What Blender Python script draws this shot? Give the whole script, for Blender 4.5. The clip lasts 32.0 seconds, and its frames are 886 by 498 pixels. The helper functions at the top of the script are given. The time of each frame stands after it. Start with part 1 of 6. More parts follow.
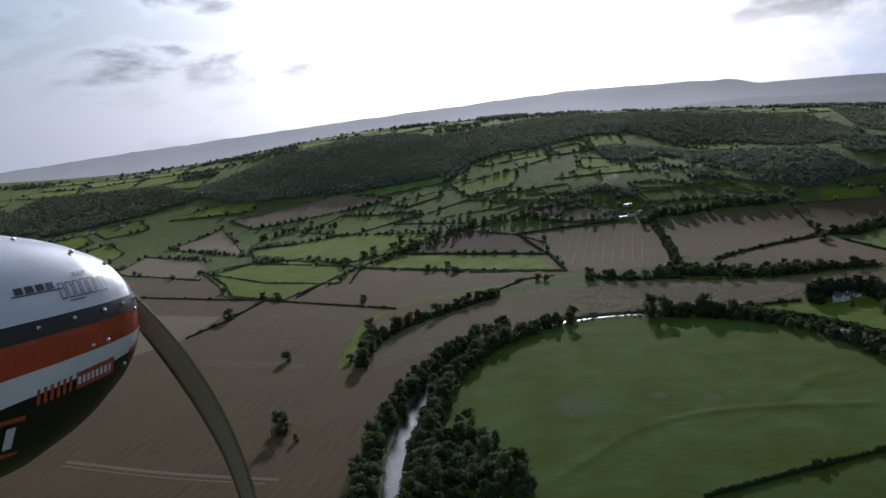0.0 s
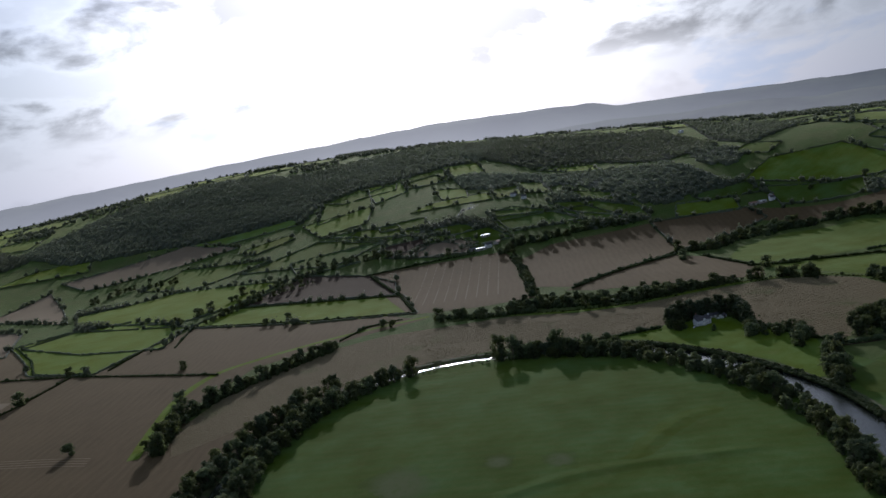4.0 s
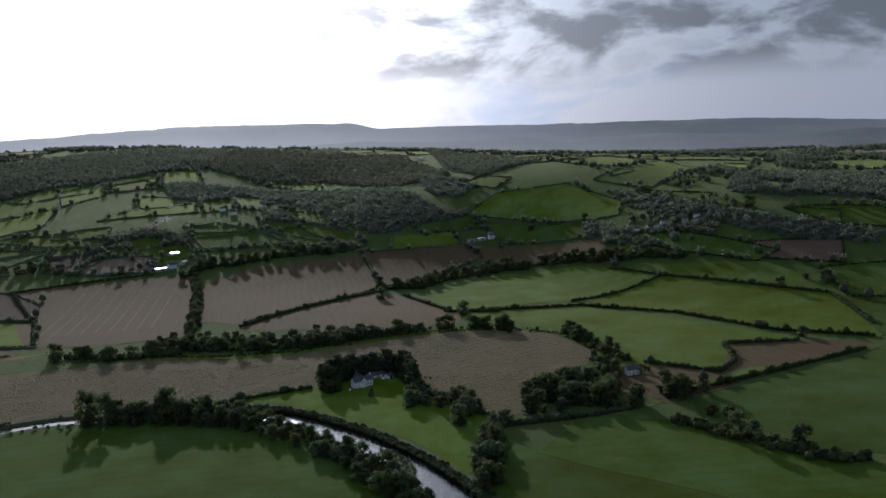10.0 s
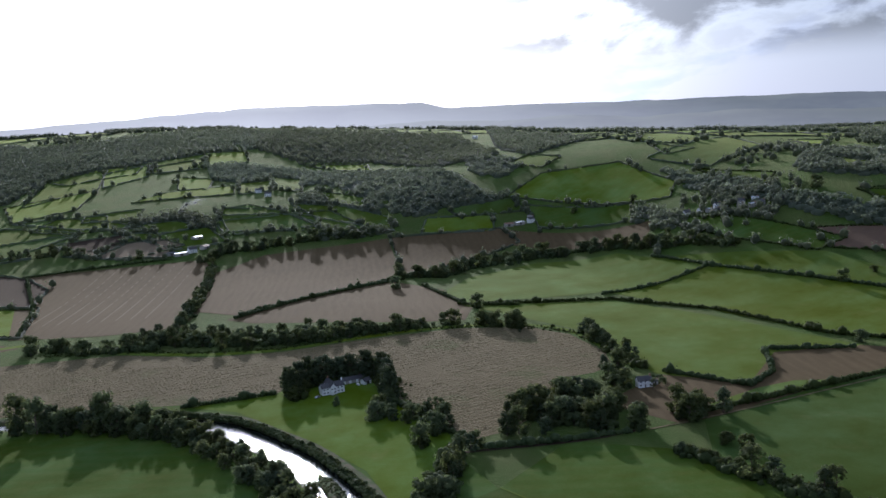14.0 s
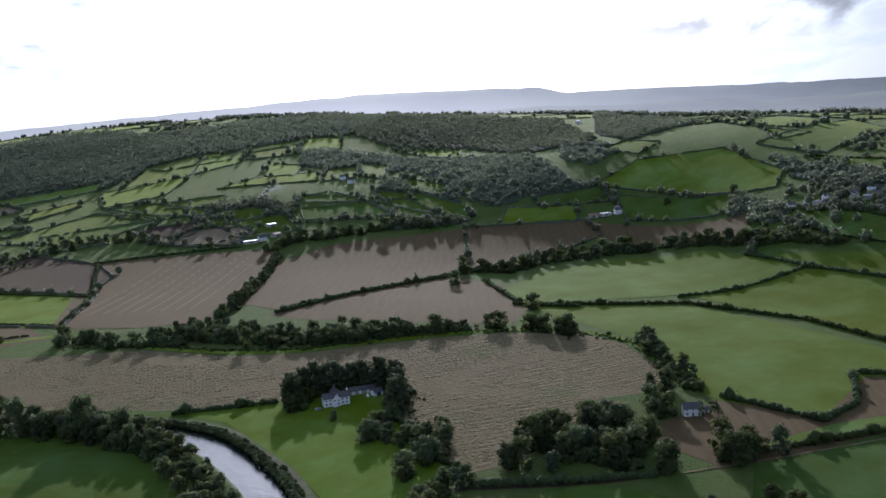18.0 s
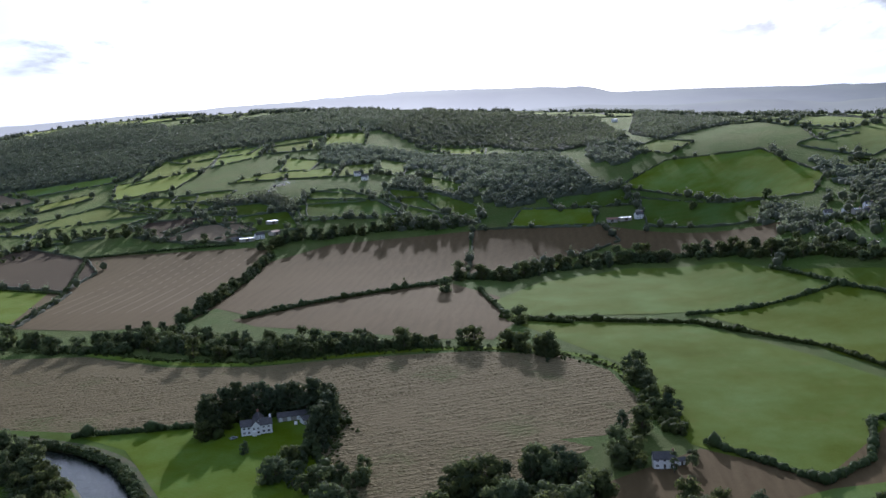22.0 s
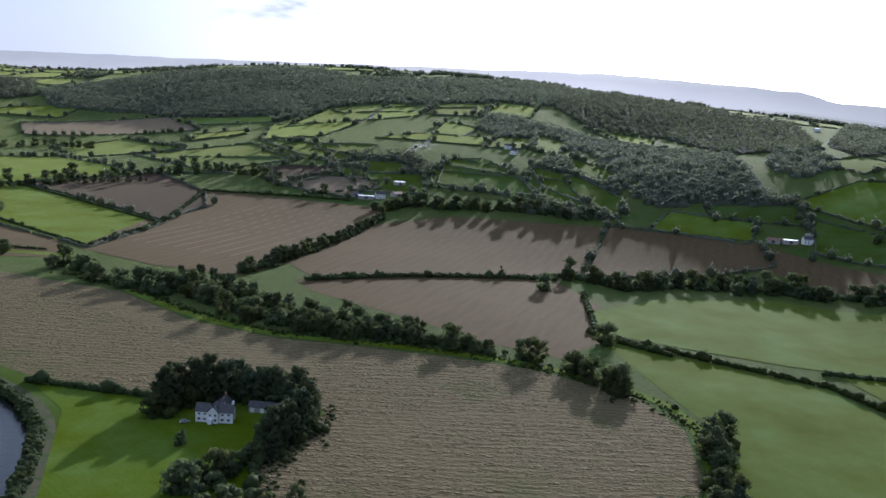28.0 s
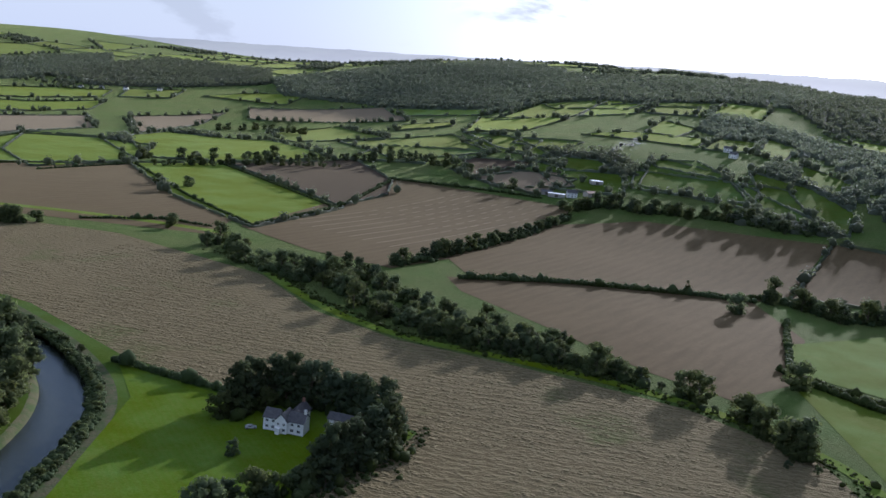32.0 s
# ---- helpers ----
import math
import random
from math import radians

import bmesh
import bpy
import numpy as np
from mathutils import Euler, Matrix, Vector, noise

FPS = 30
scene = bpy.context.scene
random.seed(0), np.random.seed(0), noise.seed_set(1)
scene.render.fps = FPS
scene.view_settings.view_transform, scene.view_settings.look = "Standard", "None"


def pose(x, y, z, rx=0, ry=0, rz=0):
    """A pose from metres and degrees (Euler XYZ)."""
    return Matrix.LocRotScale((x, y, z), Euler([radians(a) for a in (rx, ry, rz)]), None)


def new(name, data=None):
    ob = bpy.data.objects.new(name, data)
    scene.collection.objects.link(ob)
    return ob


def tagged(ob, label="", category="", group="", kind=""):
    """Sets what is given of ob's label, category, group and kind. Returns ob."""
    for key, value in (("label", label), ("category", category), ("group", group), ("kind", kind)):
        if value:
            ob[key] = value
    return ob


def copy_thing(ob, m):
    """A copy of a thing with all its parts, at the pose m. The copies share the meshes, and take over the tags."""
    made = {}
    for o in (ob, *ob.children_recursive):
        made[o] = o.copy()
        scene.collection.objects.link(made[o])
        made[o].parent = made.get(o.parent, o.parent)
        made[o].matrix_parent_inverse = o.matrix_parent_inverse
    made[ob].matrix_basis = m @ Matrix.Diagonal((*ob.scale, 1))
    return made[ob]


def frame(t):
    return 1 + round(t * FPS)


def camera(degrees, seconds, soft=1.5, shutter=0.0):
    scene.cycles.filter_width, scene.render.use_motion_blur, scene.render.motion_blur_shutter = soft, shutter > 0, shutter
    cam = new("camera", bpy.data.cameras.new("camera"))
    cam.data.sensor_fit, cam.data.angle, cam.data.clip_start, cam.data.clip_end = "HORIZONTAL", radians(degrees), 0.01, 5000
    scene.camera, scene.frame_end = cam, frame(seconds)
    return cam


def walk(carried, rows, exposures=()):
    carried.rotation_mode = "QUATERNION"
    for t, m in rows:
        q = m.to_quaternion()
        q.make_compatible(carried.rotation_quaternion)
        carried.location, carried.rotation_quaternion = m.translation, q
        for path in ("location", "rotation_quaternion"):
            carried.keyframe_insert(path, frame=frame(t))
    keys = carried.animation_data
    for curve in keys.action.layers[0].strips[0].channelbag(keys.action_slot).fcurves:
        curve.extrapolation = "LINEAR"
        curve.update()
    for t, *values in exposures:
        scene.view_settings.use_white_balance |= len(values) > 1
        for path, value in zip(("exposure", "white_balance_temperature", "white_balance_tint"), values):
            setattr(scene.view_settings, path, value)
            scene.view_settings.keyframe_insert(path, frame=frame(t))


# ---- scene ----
# The camera: seconds, place in metres, pitch, roll, yaw in degrees.
cam = camera(53.84, 32.0)
ROWS = (
    (0.0, 0.01, 0.00, 235.49, 81.11, 5.70, -0.70),
    (0.5, 7.01, 13.48, 233.70, 81.66, 7.10, -1.23),
    (1.0, 14.06, 27.03, 231.83, 81.75, 7.38, -1.71),
    (1.5, 21.26, 40.74, 229.80, 81.63, 7.69, -2.39),
    (2.0, 28.75, 54.67, 227.53, 81.76, 8.07, -3.49),
    (2.5, 36.66, 68.84, 224.99, 81.22, 7.04, -4.78),
    (3.0, 47.80, 84.30, 221.83, 81.69, 7.72, -6.07),
    (3.5, 58.94, 99.76, 218.67, 82.15, 8.40, -7.36),
    (4.0, 70.08, 115.22, 215.52, 82.61, 9.08, -8.65),
    (4.5, 81.23, 130.68, 212.36, 83.07, 9.75, -9.94),
    (5.0, 93.22, 143.43, 209.46, 83.71, 10.06, -11.64),
    (5.5, 105.38, 155.91, 206.68, 84.66, 11.63, -13.38),
    (6.0, 117.77, 168.34, 204.05, 85.62, 12.97, -14.76),
    (6.5, 130.38, 180.82, 201.61, 85.90, 13.29, -16.30),
    (7.0, 143.14, 193.28, 199.39, 85.41, 12.11, -18.12),
    (7.5, 155.95, 205.65, 197.40, 84.92, 10.54, -19.83),
    (8.0, 168.70, 217.76, 195.61, 84.67, 8.97, -21.15),
    (8.5, 181.36, 229.37, 193.96, 84.37, 7.14, -22.21),
    (9.0, 193.95, 240.29, 192.47, 83.82, 6.21, -23.12),
    (9.5, 206.53, 250.44, 191.15, 83.15, 4.94, -23.43),
    (10.0, 219.21, 259.89, 189.95, 82.45, 3.02, -22.93),
    (10.5, 232.07, 268.79, 188.81, 81.52, 0.29, -22.33),
    (11.0, 245.07, 277.28, 187.64, 81.58, 0.28, -22.23),
    (11.5, 258.10, 285.34, 186.39, 80.94, -1.02, -21.36),
    (12.0, 271.06, 292.92, 185.01, 80.35, -1.80, -20.21),
    (12.5, 283.82, 300.07, 183.52, 79.94, -1.25, -19.49),
    (13.0, 296.30, 306.88, 181.96, 80.17, -0.39, -18.84),
    (13.5, 308.49, 313.40, 180.37, 80.85, 1.33, -18.04),
    (14.0, 320.45, 319.79, 178.86, 81.52, 3.56, -17.26),
    (14.5, 332.24, 326.21, 177.49, 81.33, 2.88, -16.00),
    (16.5, 375.00, 355.49, 173.02, 79.98, -2.34, -13.86),
    (17.0, 385.39, 362.59, 171.75, 80.53, -1.25, -12.55),
    (17.5, 395.69, 369.69, 170.40, 81.51, 1.37, -10.69),
    (18.0, 405.79, 376.94, 168.99, 81.23, 3.86, -8.71),
    (18.5, 415.60, 384.60, 167.58, 80.92, 3.91, -6.81),
    (19.0, 425.01, 392.78, 166.15, 80.34, 1.73, -5.63),
    (19.5, 434.07, 401.50, 164.77, 80.72, 0.45, -5.62),
    (20.0, 442.72, 410.57, 163.40, 80.92, 0.57, -6.04),
    (20.5, 451.10, 419.72, 162.00, 80.95, 1.06, -6.08),
    (21.0, 459.34, 428.72, 160.56, 80.85, 1.51, -5.94),
    (21.5, 467.52, 437.61, 159.08, 80.63, 1.25, -5.45),
    (22.0, 475.52, 446.54, 157.63, 81.44, 3.04, -4.90),
    (22.5, 483.22, 455.80, 156.26, 81.72, 2.47, -4.63),
    (23.0, 490.46, 465.42, 155.08, 80.37, -0.71, -5.41),
    (23.5, 497.37, 475.05, 154.04, 79.12, -2.38, -6.32),
    (24.0, 504.23, 484.19, 153.05, 78.15, -3.26, -6.34),
    (24.5, 511.16, 492.65, 152.03, 78.90, -3.06, -4.99),
    (25.0, 518.12, 500.60, 151.04, 80.50, -4.14, -2.37),
    (25.5, 524.88, 508.48, 150.10, 80.70, -6.11, 0.14),
    (27.5, 543.02, 541.13, 146.73, 79.33, -5.60, 6.97),
    (28.0, 546.97, 550.94, 145.70, 79.92, -4.48, 8.64),
    (28.5, 550.80, 560.89, 144.59, 80.01, -4.48, 10.71),
    (29.0, 554.47, 570.89, 143.40, 80.14, -4.94, 12.12),
    (29.5, 557.90, 580.86, 142.13, 79.72, -5.44, 13.38),
    (30.0, 561.12, 590.75, 140.74, 78.64, -7.70, 15.20),
    (30.5, 564.16, 600.60, 139.28, 79.02, -7.82, 16.70),
    (31.0, 567.03, 610.50, 137.78, 80.95, -5.77, 18.49),
    (31.5, 569.71, 620.51, 136.31, 79.93, -6.56, 21.07),
    (32.0, 572.27, 630.63, 134.83, 78.70, -5.91, 24.00),
)
walk(cam, [(r[0], pose(*r[1:])) for r in ROWS], [(0.0, -0.68, 5700, 16), (5.0, -0.97, 5700, 16), (6.0, -1.25, 5700, 16), (7.0, -1.38, 5700, 16), (9.0, -1.05, 5700, 16), (10.0, -0.68, 5650, 16), (11.0, -0.34, 5650, 17), (13.0, 0.0, 5600, 18), (19.0, 0.10, 5550, 18), (25.0, 0.28, 5550, 18), (28.0, 0.26, 5550, 18), (32.0, 0.24, 5550, 18)])


# ---- light: a low sun ahead behind thin cloud, hazy sky ----
SUN_AZ, SUN_EL = 7.0, 15.5
SUN_DIR = Vector((math.sin(radians(SUN_AZ)) * math.cos(radians(SUN_EL)), math.cos(radians(SUN_AZ)) * math.cos(radians(SUN_EL)), math.sin(radians(SUN_EL))))
sun = new("sun", bpy.data.lights.new("sun", "SUN"))
sun.data.energy, sun.data.angle, sun.data.color = 4.4, radians(0.9), (1.0, 0.93, 0.82)
sun.rotation_mode = "QUATERNION"
sun.rotation_quaternion = SUN_DIR.to_track_quat("Z", "Y")

world = bpy.data.worlds.new("world")
scene.world = world
world.use_nodes = True
wt = world.node_tree
wt.nodes.clear()


def wnode(kind, **sockets):
    n = wt.nodes.new(kind)
    for k, v in sockets.items():
        n.inputs[int(k[1:])].default_value = v
    return n


def wmath(op, a, b=None):
    n = wt.nodes.new("ShaderNodeMath")
    n.operation = op
    for i, v in enumerate((a, b)):
        if v is None:
            continue
        if isinstance(v, (int, float)):
            n.inputs[i].default_value = v
        else:
            wt.links.new(v, n.inputs[i])
    return n.outputs[0]


coord = wnode("ShaderNodeTexCoord").outputs["Generated"]
sky = wt.nodes.new("ShaderNodeTexSky")
sky.sky_type, sky.sun_disc = "NISHITA", False
sky.sun_elevation, sky.sun_rotation = radians(SUN_EL), radians(SUN_AZ)
sky.air_density, sky.dust_density, sky.ozone_density = 1.0, 0.8, 1.6
xyz = wnode("ShaderNodeSeparateXYZ")
wt.links.new(coord, xyz.inputs[0])
# clouds are laid out by the way they lie in the sky, a little flattened
flat = wnode("ShaderNodeCombineXYZ")
wt.links.new(xyz.outputs[0], flat.inputs[0])
wt.links.new(xyz.outputs[1], flat.inputs[1])
wt.links.new(wmath("MULTIPLY", xyz.outputs[2], 2.4), flat.inputs[2])


def wnoise(scale, detail, rough, shift):
    m = wt.nodes.new("ShaderNodeMapping")
    m.inputs["Location"].default_value = shift
    wt.links.new(flat.outputs[0], m.inputs[0])
    n = wt.nodes.new("ShaderNodeTexNoise")
    wt.links.new(m.outputs[0], n.inputs["Vector"])
    n.inputs["Scale"].default_value, n.inputs["Detail"].default_value, n.inputs["Roughness"].default_value = scale, detail, rough
    n.inputs["Distortion"].default_value = 0.25
    return n.outputs["Fac"]


def wsmooth(v, lo, hi):
    n = wt.nodes.new("ShaderNodeMapRange")
    n.interpolation_type = "SMOOTHSTEP"
    n.inputs["From Min"].default_value, n.inputs["From Max"].default_value = lo, hi
    wt.links.new(v, n.inputs["Value"])
    return n.outputs[0]


def wmix(fac, a, b):
    n = wt.nodes.new("ShaderNodeMix")
    n.data_type = "RGBA"
    wt.links.new(fac, n.inputs["Factor"])
    for v, i in ((a, 6), (b, 7)):
        if isinstance(v, tuple):
            n.inputs[i].default_value = v
        else:
            wt.links.new(v, n.inputs[i])
    return n.outputs[2]


dot = wt.nodes.new("ShaderNodeVectorMath")
dot.operation = "DOT_PRODUCT"
wt.links.new(coord, dot.inputs[0])
dot.inputs[1].default_value = SUN_DIR
facing = wmath("MAXIMUM", dot.outputs["Value"], 0.0)
aureole = wmath("MULTIPLY", wmath("POWER", facing, 40.0), 26.0)
wide = wmath("MULTIPLY", wmath("POWER", facing, 13.0), 5.0)
glow = wmath("ADD", aureole, wide)
veil = wsmooth(wnoise(2.6, 6.0, 0.6, (4.0, 1.5, 0.0)), 0.38, 0.66)
cumulus = wmath("ADD", wnoise(7.5, 11.0, 0.55, (0.7, 5.2, 0.3)), wmath("MULTIPLY", wmath("ABSOLUTE", wmath("ADD", xyz.outputs[0], -0.02)), 0.17))
rims = wmath("MULTIPLY", wsmooth(cumulus, 0.44, 0.54), 0.1)
puffs = wsmooth(cumulus, 0.51, 0.66)
puffs = wmath("MULTIPLY", wmath("MULTIPLY", puffs, wsmooth(xyz.outputs[2], 0.035, 0.08)), wsmooth(xyz.outputs[0], -0.42, -0.33))
low_haze = wmath("MULTIPLY", wsmooth(xyz.outputs[2], 0.4, -0.02), 0.92)
thin = wmix(wmath("MAXIMUM", veil, low_haze), sky.outputs[0], (5.9, 6.45, 7.2, 1))
lit = wt.nodes.new("ShaderNodeMix")
lit.data_type, lit.blend_type = "RGBA", "ADD"
lit.inputs["Factor"].default_value = 1.0
wt.links.new(thin, lit.inputs[6])
tint = wt.nodes.new("ShaderNodeVectorMath")
tint.operation = "SCALE"
tint.inputs[0].default_value = (1.0, 0.99, 0.97)
wt.links.new(glow, tint.inputs["Scale"])
wt.links.new(tint.outputs[0], lit.inputs[7])
# away from the sun the sky deepens, and cloud edges catch the light
deep = wmath("SUBTRACT", wmath("ADD", 1.0, rims), wmath("ADD", wmath("MULTIPLY", wsmooth(xyz.outputs[0], 0.25, 0.75), 0.45), wmath("MULTIPLY", wsmooth(xyz.outputs[0], -0.15, -0.6), 0.4)))
shaded = wt.nodes.new("ShaderNodeVectorMath")
shaded.operation = "SCALE"
wt.links.new(lit.outputs[2], shaded.inputs[0])
wt.links.new(deep, shaded.inputs["Scale"])
grey = wt.nodes.new("ShaderNodeVectorMath")
grey.operation = "SCALE"
wt.links.new(shaded.outputs[0], grey.inputs[0])
grey.inputs["Scale"].default_value = 0.34
clouded = wmix(wmath("MULTIPLY", puffs, 0.9), shaded.outputs[0], grey.outputs[0])
back = wt.nodes.new("ShaderNodeBackground")
back.inputs["Strength"].default_value = 0.14
wt.links.new(clouded, back.inputs["Color"])
wt.links.new(back.outputs[0], wt.nodes.new("ShaderNodeOutputWorld").inputs["Surface"])


# ---- materials ----
class Nodes:
    """A node material with a few short cuts."""

    def __init__(self, name):
        self.mat = bpy.data.materials.new(name)
        self.mat.use_nodes = True
        self.t = self.mat.node_tree
        self.t.nodes.clear()
        self.out = self.t.nodes.new("ShaderNodeOutputMaterial")
        self.pos = self.t.nodes.new("ShaderNodeNewGeometry").outputs["Position"]
        self.obj = self.t.nodes.new("ShaderNodeTexCoord").outputs["Object"]

    def put(self, socket, v):
        if hasattr(v, "is_linked"):
            self.t.links.new(v, socket)
        else:
            socket.default_value = v

    def noise(self, scale, detail=4.0, rough=0.55, vector=None, stretch=None, turn=0.0):
        v = vector or self.pos
        if stretch:
            m = self.t.nodes.new("ShaderNodeMapping")
            m.vector_type = "TEXTURE"
            m.inputs["Rotation"].default_value = (0, 0, radians(turn))
            m.inputs["Scale"].default_value = [1 / k for k in stretch]
            self.t.links.new(v, m.inputs[0])
            v = m.outputs[0]
        n = self.t.nodes.new("ShaderNodeTexNoise")
        self.t.links.new(v, n.inputs["Vector"])
        n.inputs["Scale"].default_value, n.inputs["Detail"].default_value, n.inputs["Roughness"].default_value = scale, detail, rough
        return n.outputs["Fac"]

    def bands(self, scale, turn, distortion=3.0, wobble=0.6):
        m = self.t.nodes.new("ShaderNodeMapping")
        m.inputs["Rotation"].default_value = (0, 0, radians(turn))
        self.t.links.new(self.pos, m.inputs[0])
        n = self.t.nodes.new("ShaderNodeTexWave")
        n.bands_direction = "Y"
        self.t.links.new(m.outputs[0], n.inputs["Vector"])
        n.inputs["Scale"].default_value, n.inputs["Distortion"].default_value = scale, distortion
        n.inputs["Detail"].default_value, n.inputs["Detail Scale"].default_value = 3.0, wobble
        return n.outputs["Fac"]

    def span(self, v, lo, hi, a=0.0, b=1.0):
        n = self.t.nodes.new("ShaderNodeMapRange")
        self.t.links.new(v, n.inputs["Value"])
        for k, x in (("From Min", lo), ("From Max", hi), ("To Min", a), ("To Max", b)):
            n.inputs[k].default_value = x
        return n.outputs[0]

    def mul(self, a, b):
        n = self.t.nodes.new("ShaderNodeMath")
        n.operation = "MULTIPLY"
        self.put(n.inputs[0], a)
        self.put(n.inputs[1], b)
        return n.outputs[0]

    def mix(self, fac, a, b, blend="MIX"):
        n = self.t.nodes.new("ShaderNodeMix")
        n.data_type, n.blend_type = "RGBA", blend
        self.put(n.inputs["Factor"], fac)
        self.put(n.inputs[6], a if hasattr(a, "is_linked") else (*a, 1))
        self.put(n.inputs[7], b if hasattr(b, "is_linked") else (*b, 1))
        return n.outputs[2]

    def random(self):
        return self.t.nodes.new("ShaderNodeObjectInfo").outputs["Random"]

    def vary(self, colour, fac, hue=0.02, sat=0.15, val=0.25):
        n = self.t.nodes.new("ShaderNodeHueSaturation")
        self.t.links.new(colour, n.inputs["Color"])
        self.put(n.inputs["Hue"], self.span(fac, 0, 1, 0.5 - hue, 0.5 + hue))
        self.put(n.inputs["Saturation"], self.span(fac, 0, 1, 1 + sat, 1 - sat))
        self.put(n.inputs["Value"], self.span(fac, 0, 1, 1 - val, 1 + val))
        return n.outputs[0]

    def bump(self, v, strength, distance):
        n = self.t.nodes.new("ShaderNodeBump")
        n.inputs["Strength"].default_value, n.inputs["Distance"].default_value = strength, distance
        self.t.links.new(v, n.inputs["Height"])
        return n.outputs[0]

    def surface(self, colour, rough=0.9, metal=0.0, normal=None, spec=0.2, sheen=0.0, coat=0.0, emit=None, translucent=0.0, passing=None, tint=(1.0, 1.0, 1.0)):
        p = self.t.nodes.new("ShaderNodeBsdfPrincipled")
        self.put(p.inputs["Base Color"], colour if hasattr(colour, "is_linked") else (*colour, 1))
        self.put(p.inputs["Roughness"], rough)
        p.inputs["Metallic"].default_value, p.inputs["Specular IOR Level"].default_value = metal, spec
        p.inputs["Sheen Weight"].default_value, p.inputs["Coat Weight"].default_value = sheen, coat
        p.inputs["Sheen Roughness"].default_value, p.inputs["Sheen Tint"].default_value = 0.2, (*tint, 1)
        if emit:
            p.inputs["Emission Color"].default_value, p.inputs["Emission Strength"].default_value = (*emit[0], 1), emit[1]
        if normal:
            self.t.links.new(normal, p.inputs["Normal"])
        last = p.outputs[0]
        if translucent:
            tr = self.t.nodes.new("ShaderNodeBsdfTranslucent")
            self.put(tr.inputs["Color"], passing or colour)
            mx = self.t.nodes.new("ShaderNodeMixShader")
            mx.inputs[0].default_value = translucent
            self.t.links.new(last, mx.inputs[1])
            self.t.links.new(tr.outputs[0], mx.inputs[2])
            last = mx.outputs[0]
        self.t.links.new(last, self.out.inputs["Surface"])
        return self.mat


def grass_material(name, a, b, dry, patch=0.012, stripes=None, worn=None):
    n = Nodes(name)
    c = n.mix(n.span(n.noise(patch, 5), 0.35, 0.65), a, b)
    c = n.mix(n.span(n.noise(0.05, 6, 0.65), 0.55, 0.8), c, dry)
    if stripes:
        c = n.mix(n.mul(n.span(n.bands(stripes[0], stripes[1], 1.5), 0.3, 0.7), 0.22), c, dry)
    c = n.vary(c, n.noise(1.1, 5, 0.7), 0.01, 0.1, 0.28)
    c = n.vary(c, n.span(n.noise(0.022, 5, 0.65), 0.3, 0.7), 0.016, 0.14, 0.3)
    if worn:
        # the worn heart of a patch fades out to the grass round it
        d = n.t.nodes.new("ShaderNodeVectorMath")
        d.operation = "LENGTH"
        n.t.links.new(n.obj, d.inputs[0])
        c = n.mix(n.mul(n.span(d.outputs["Value"], 0.95, 0.45), n.span(n.noise(0.14, 6, 0.7), 0.3, 0.5)), c, worn)
    else:
        c = n.vary(c, n.random(), 0.01, 0.06, 0.06)
    # tinted sheen brightens far grass seen at a slant, in place of haze
    return n.surface(c, 0.95, normal=n.bump(n.noise(0.6, 6, 0.75), 0.4, 0.4), spec=0.03, sheen=0.27, tint=(0.74, 0.82, 0.28))


def crop_material(name, a, b, c_, turn, row, strength, dist, green=None):
    n = Nodes(name)
    c = n.mix(n.span(n.noise(0.014, 5), 0.35, 0.65), a, b)
    rows = n.bands(row, -turn, 7.0, 0.35)
    tram = n.noise(0.5, 4, 0.6, stretch=(0.06, 0.55, 1), turn=turn)
    c = n.mix(n.mul(n.span(tram, 0.4, 0.7), 0.4), c, c_)
    c = n.mix(n.mul(n.mul(rows, n.span(n.noise(0.3, 4), 0.3, 0.7)), 0.4), c, c_)
    if green:
        c = n.mix(n.mul(n.span(n.noise(0.02, 5, 0.6), 0.56, 0.66), 0.7), c, green)
    c = n.vary(c, n.noise(1.3, 6, 0.75), 0.006, 0.08, 0.3)
    clump = n.noise(0.9, 5, 0.7, stretch=(0.22, 1.0, 1), turn=turn)
    h = n.mix(0.72, rows, n.mix(0.5, clump, n.noise(0.55, 6, 0.75)))
    if green:
        # swaths raked into short broken heaps
        heaps = n.span(n.noise(1.0, 3, 0.6, stretch=(0.33, 0.62, 1), turn=turn), 0.42, 0.62)
        h = n.mix(0.5, heaps, n.mul(rows, n.noise(0.8, 4, 0.7)))
        c = n.mix(n.mul(heaps, 0.55), c, c_)
    # sheen pales distant crops, a stand-in for the haze over them
    return n.surface(c, 0.95, normal=n.bump(h, strength, dist), spec=0.05, sheen=0.2, tint=(1.0, 0.85, 0.54))


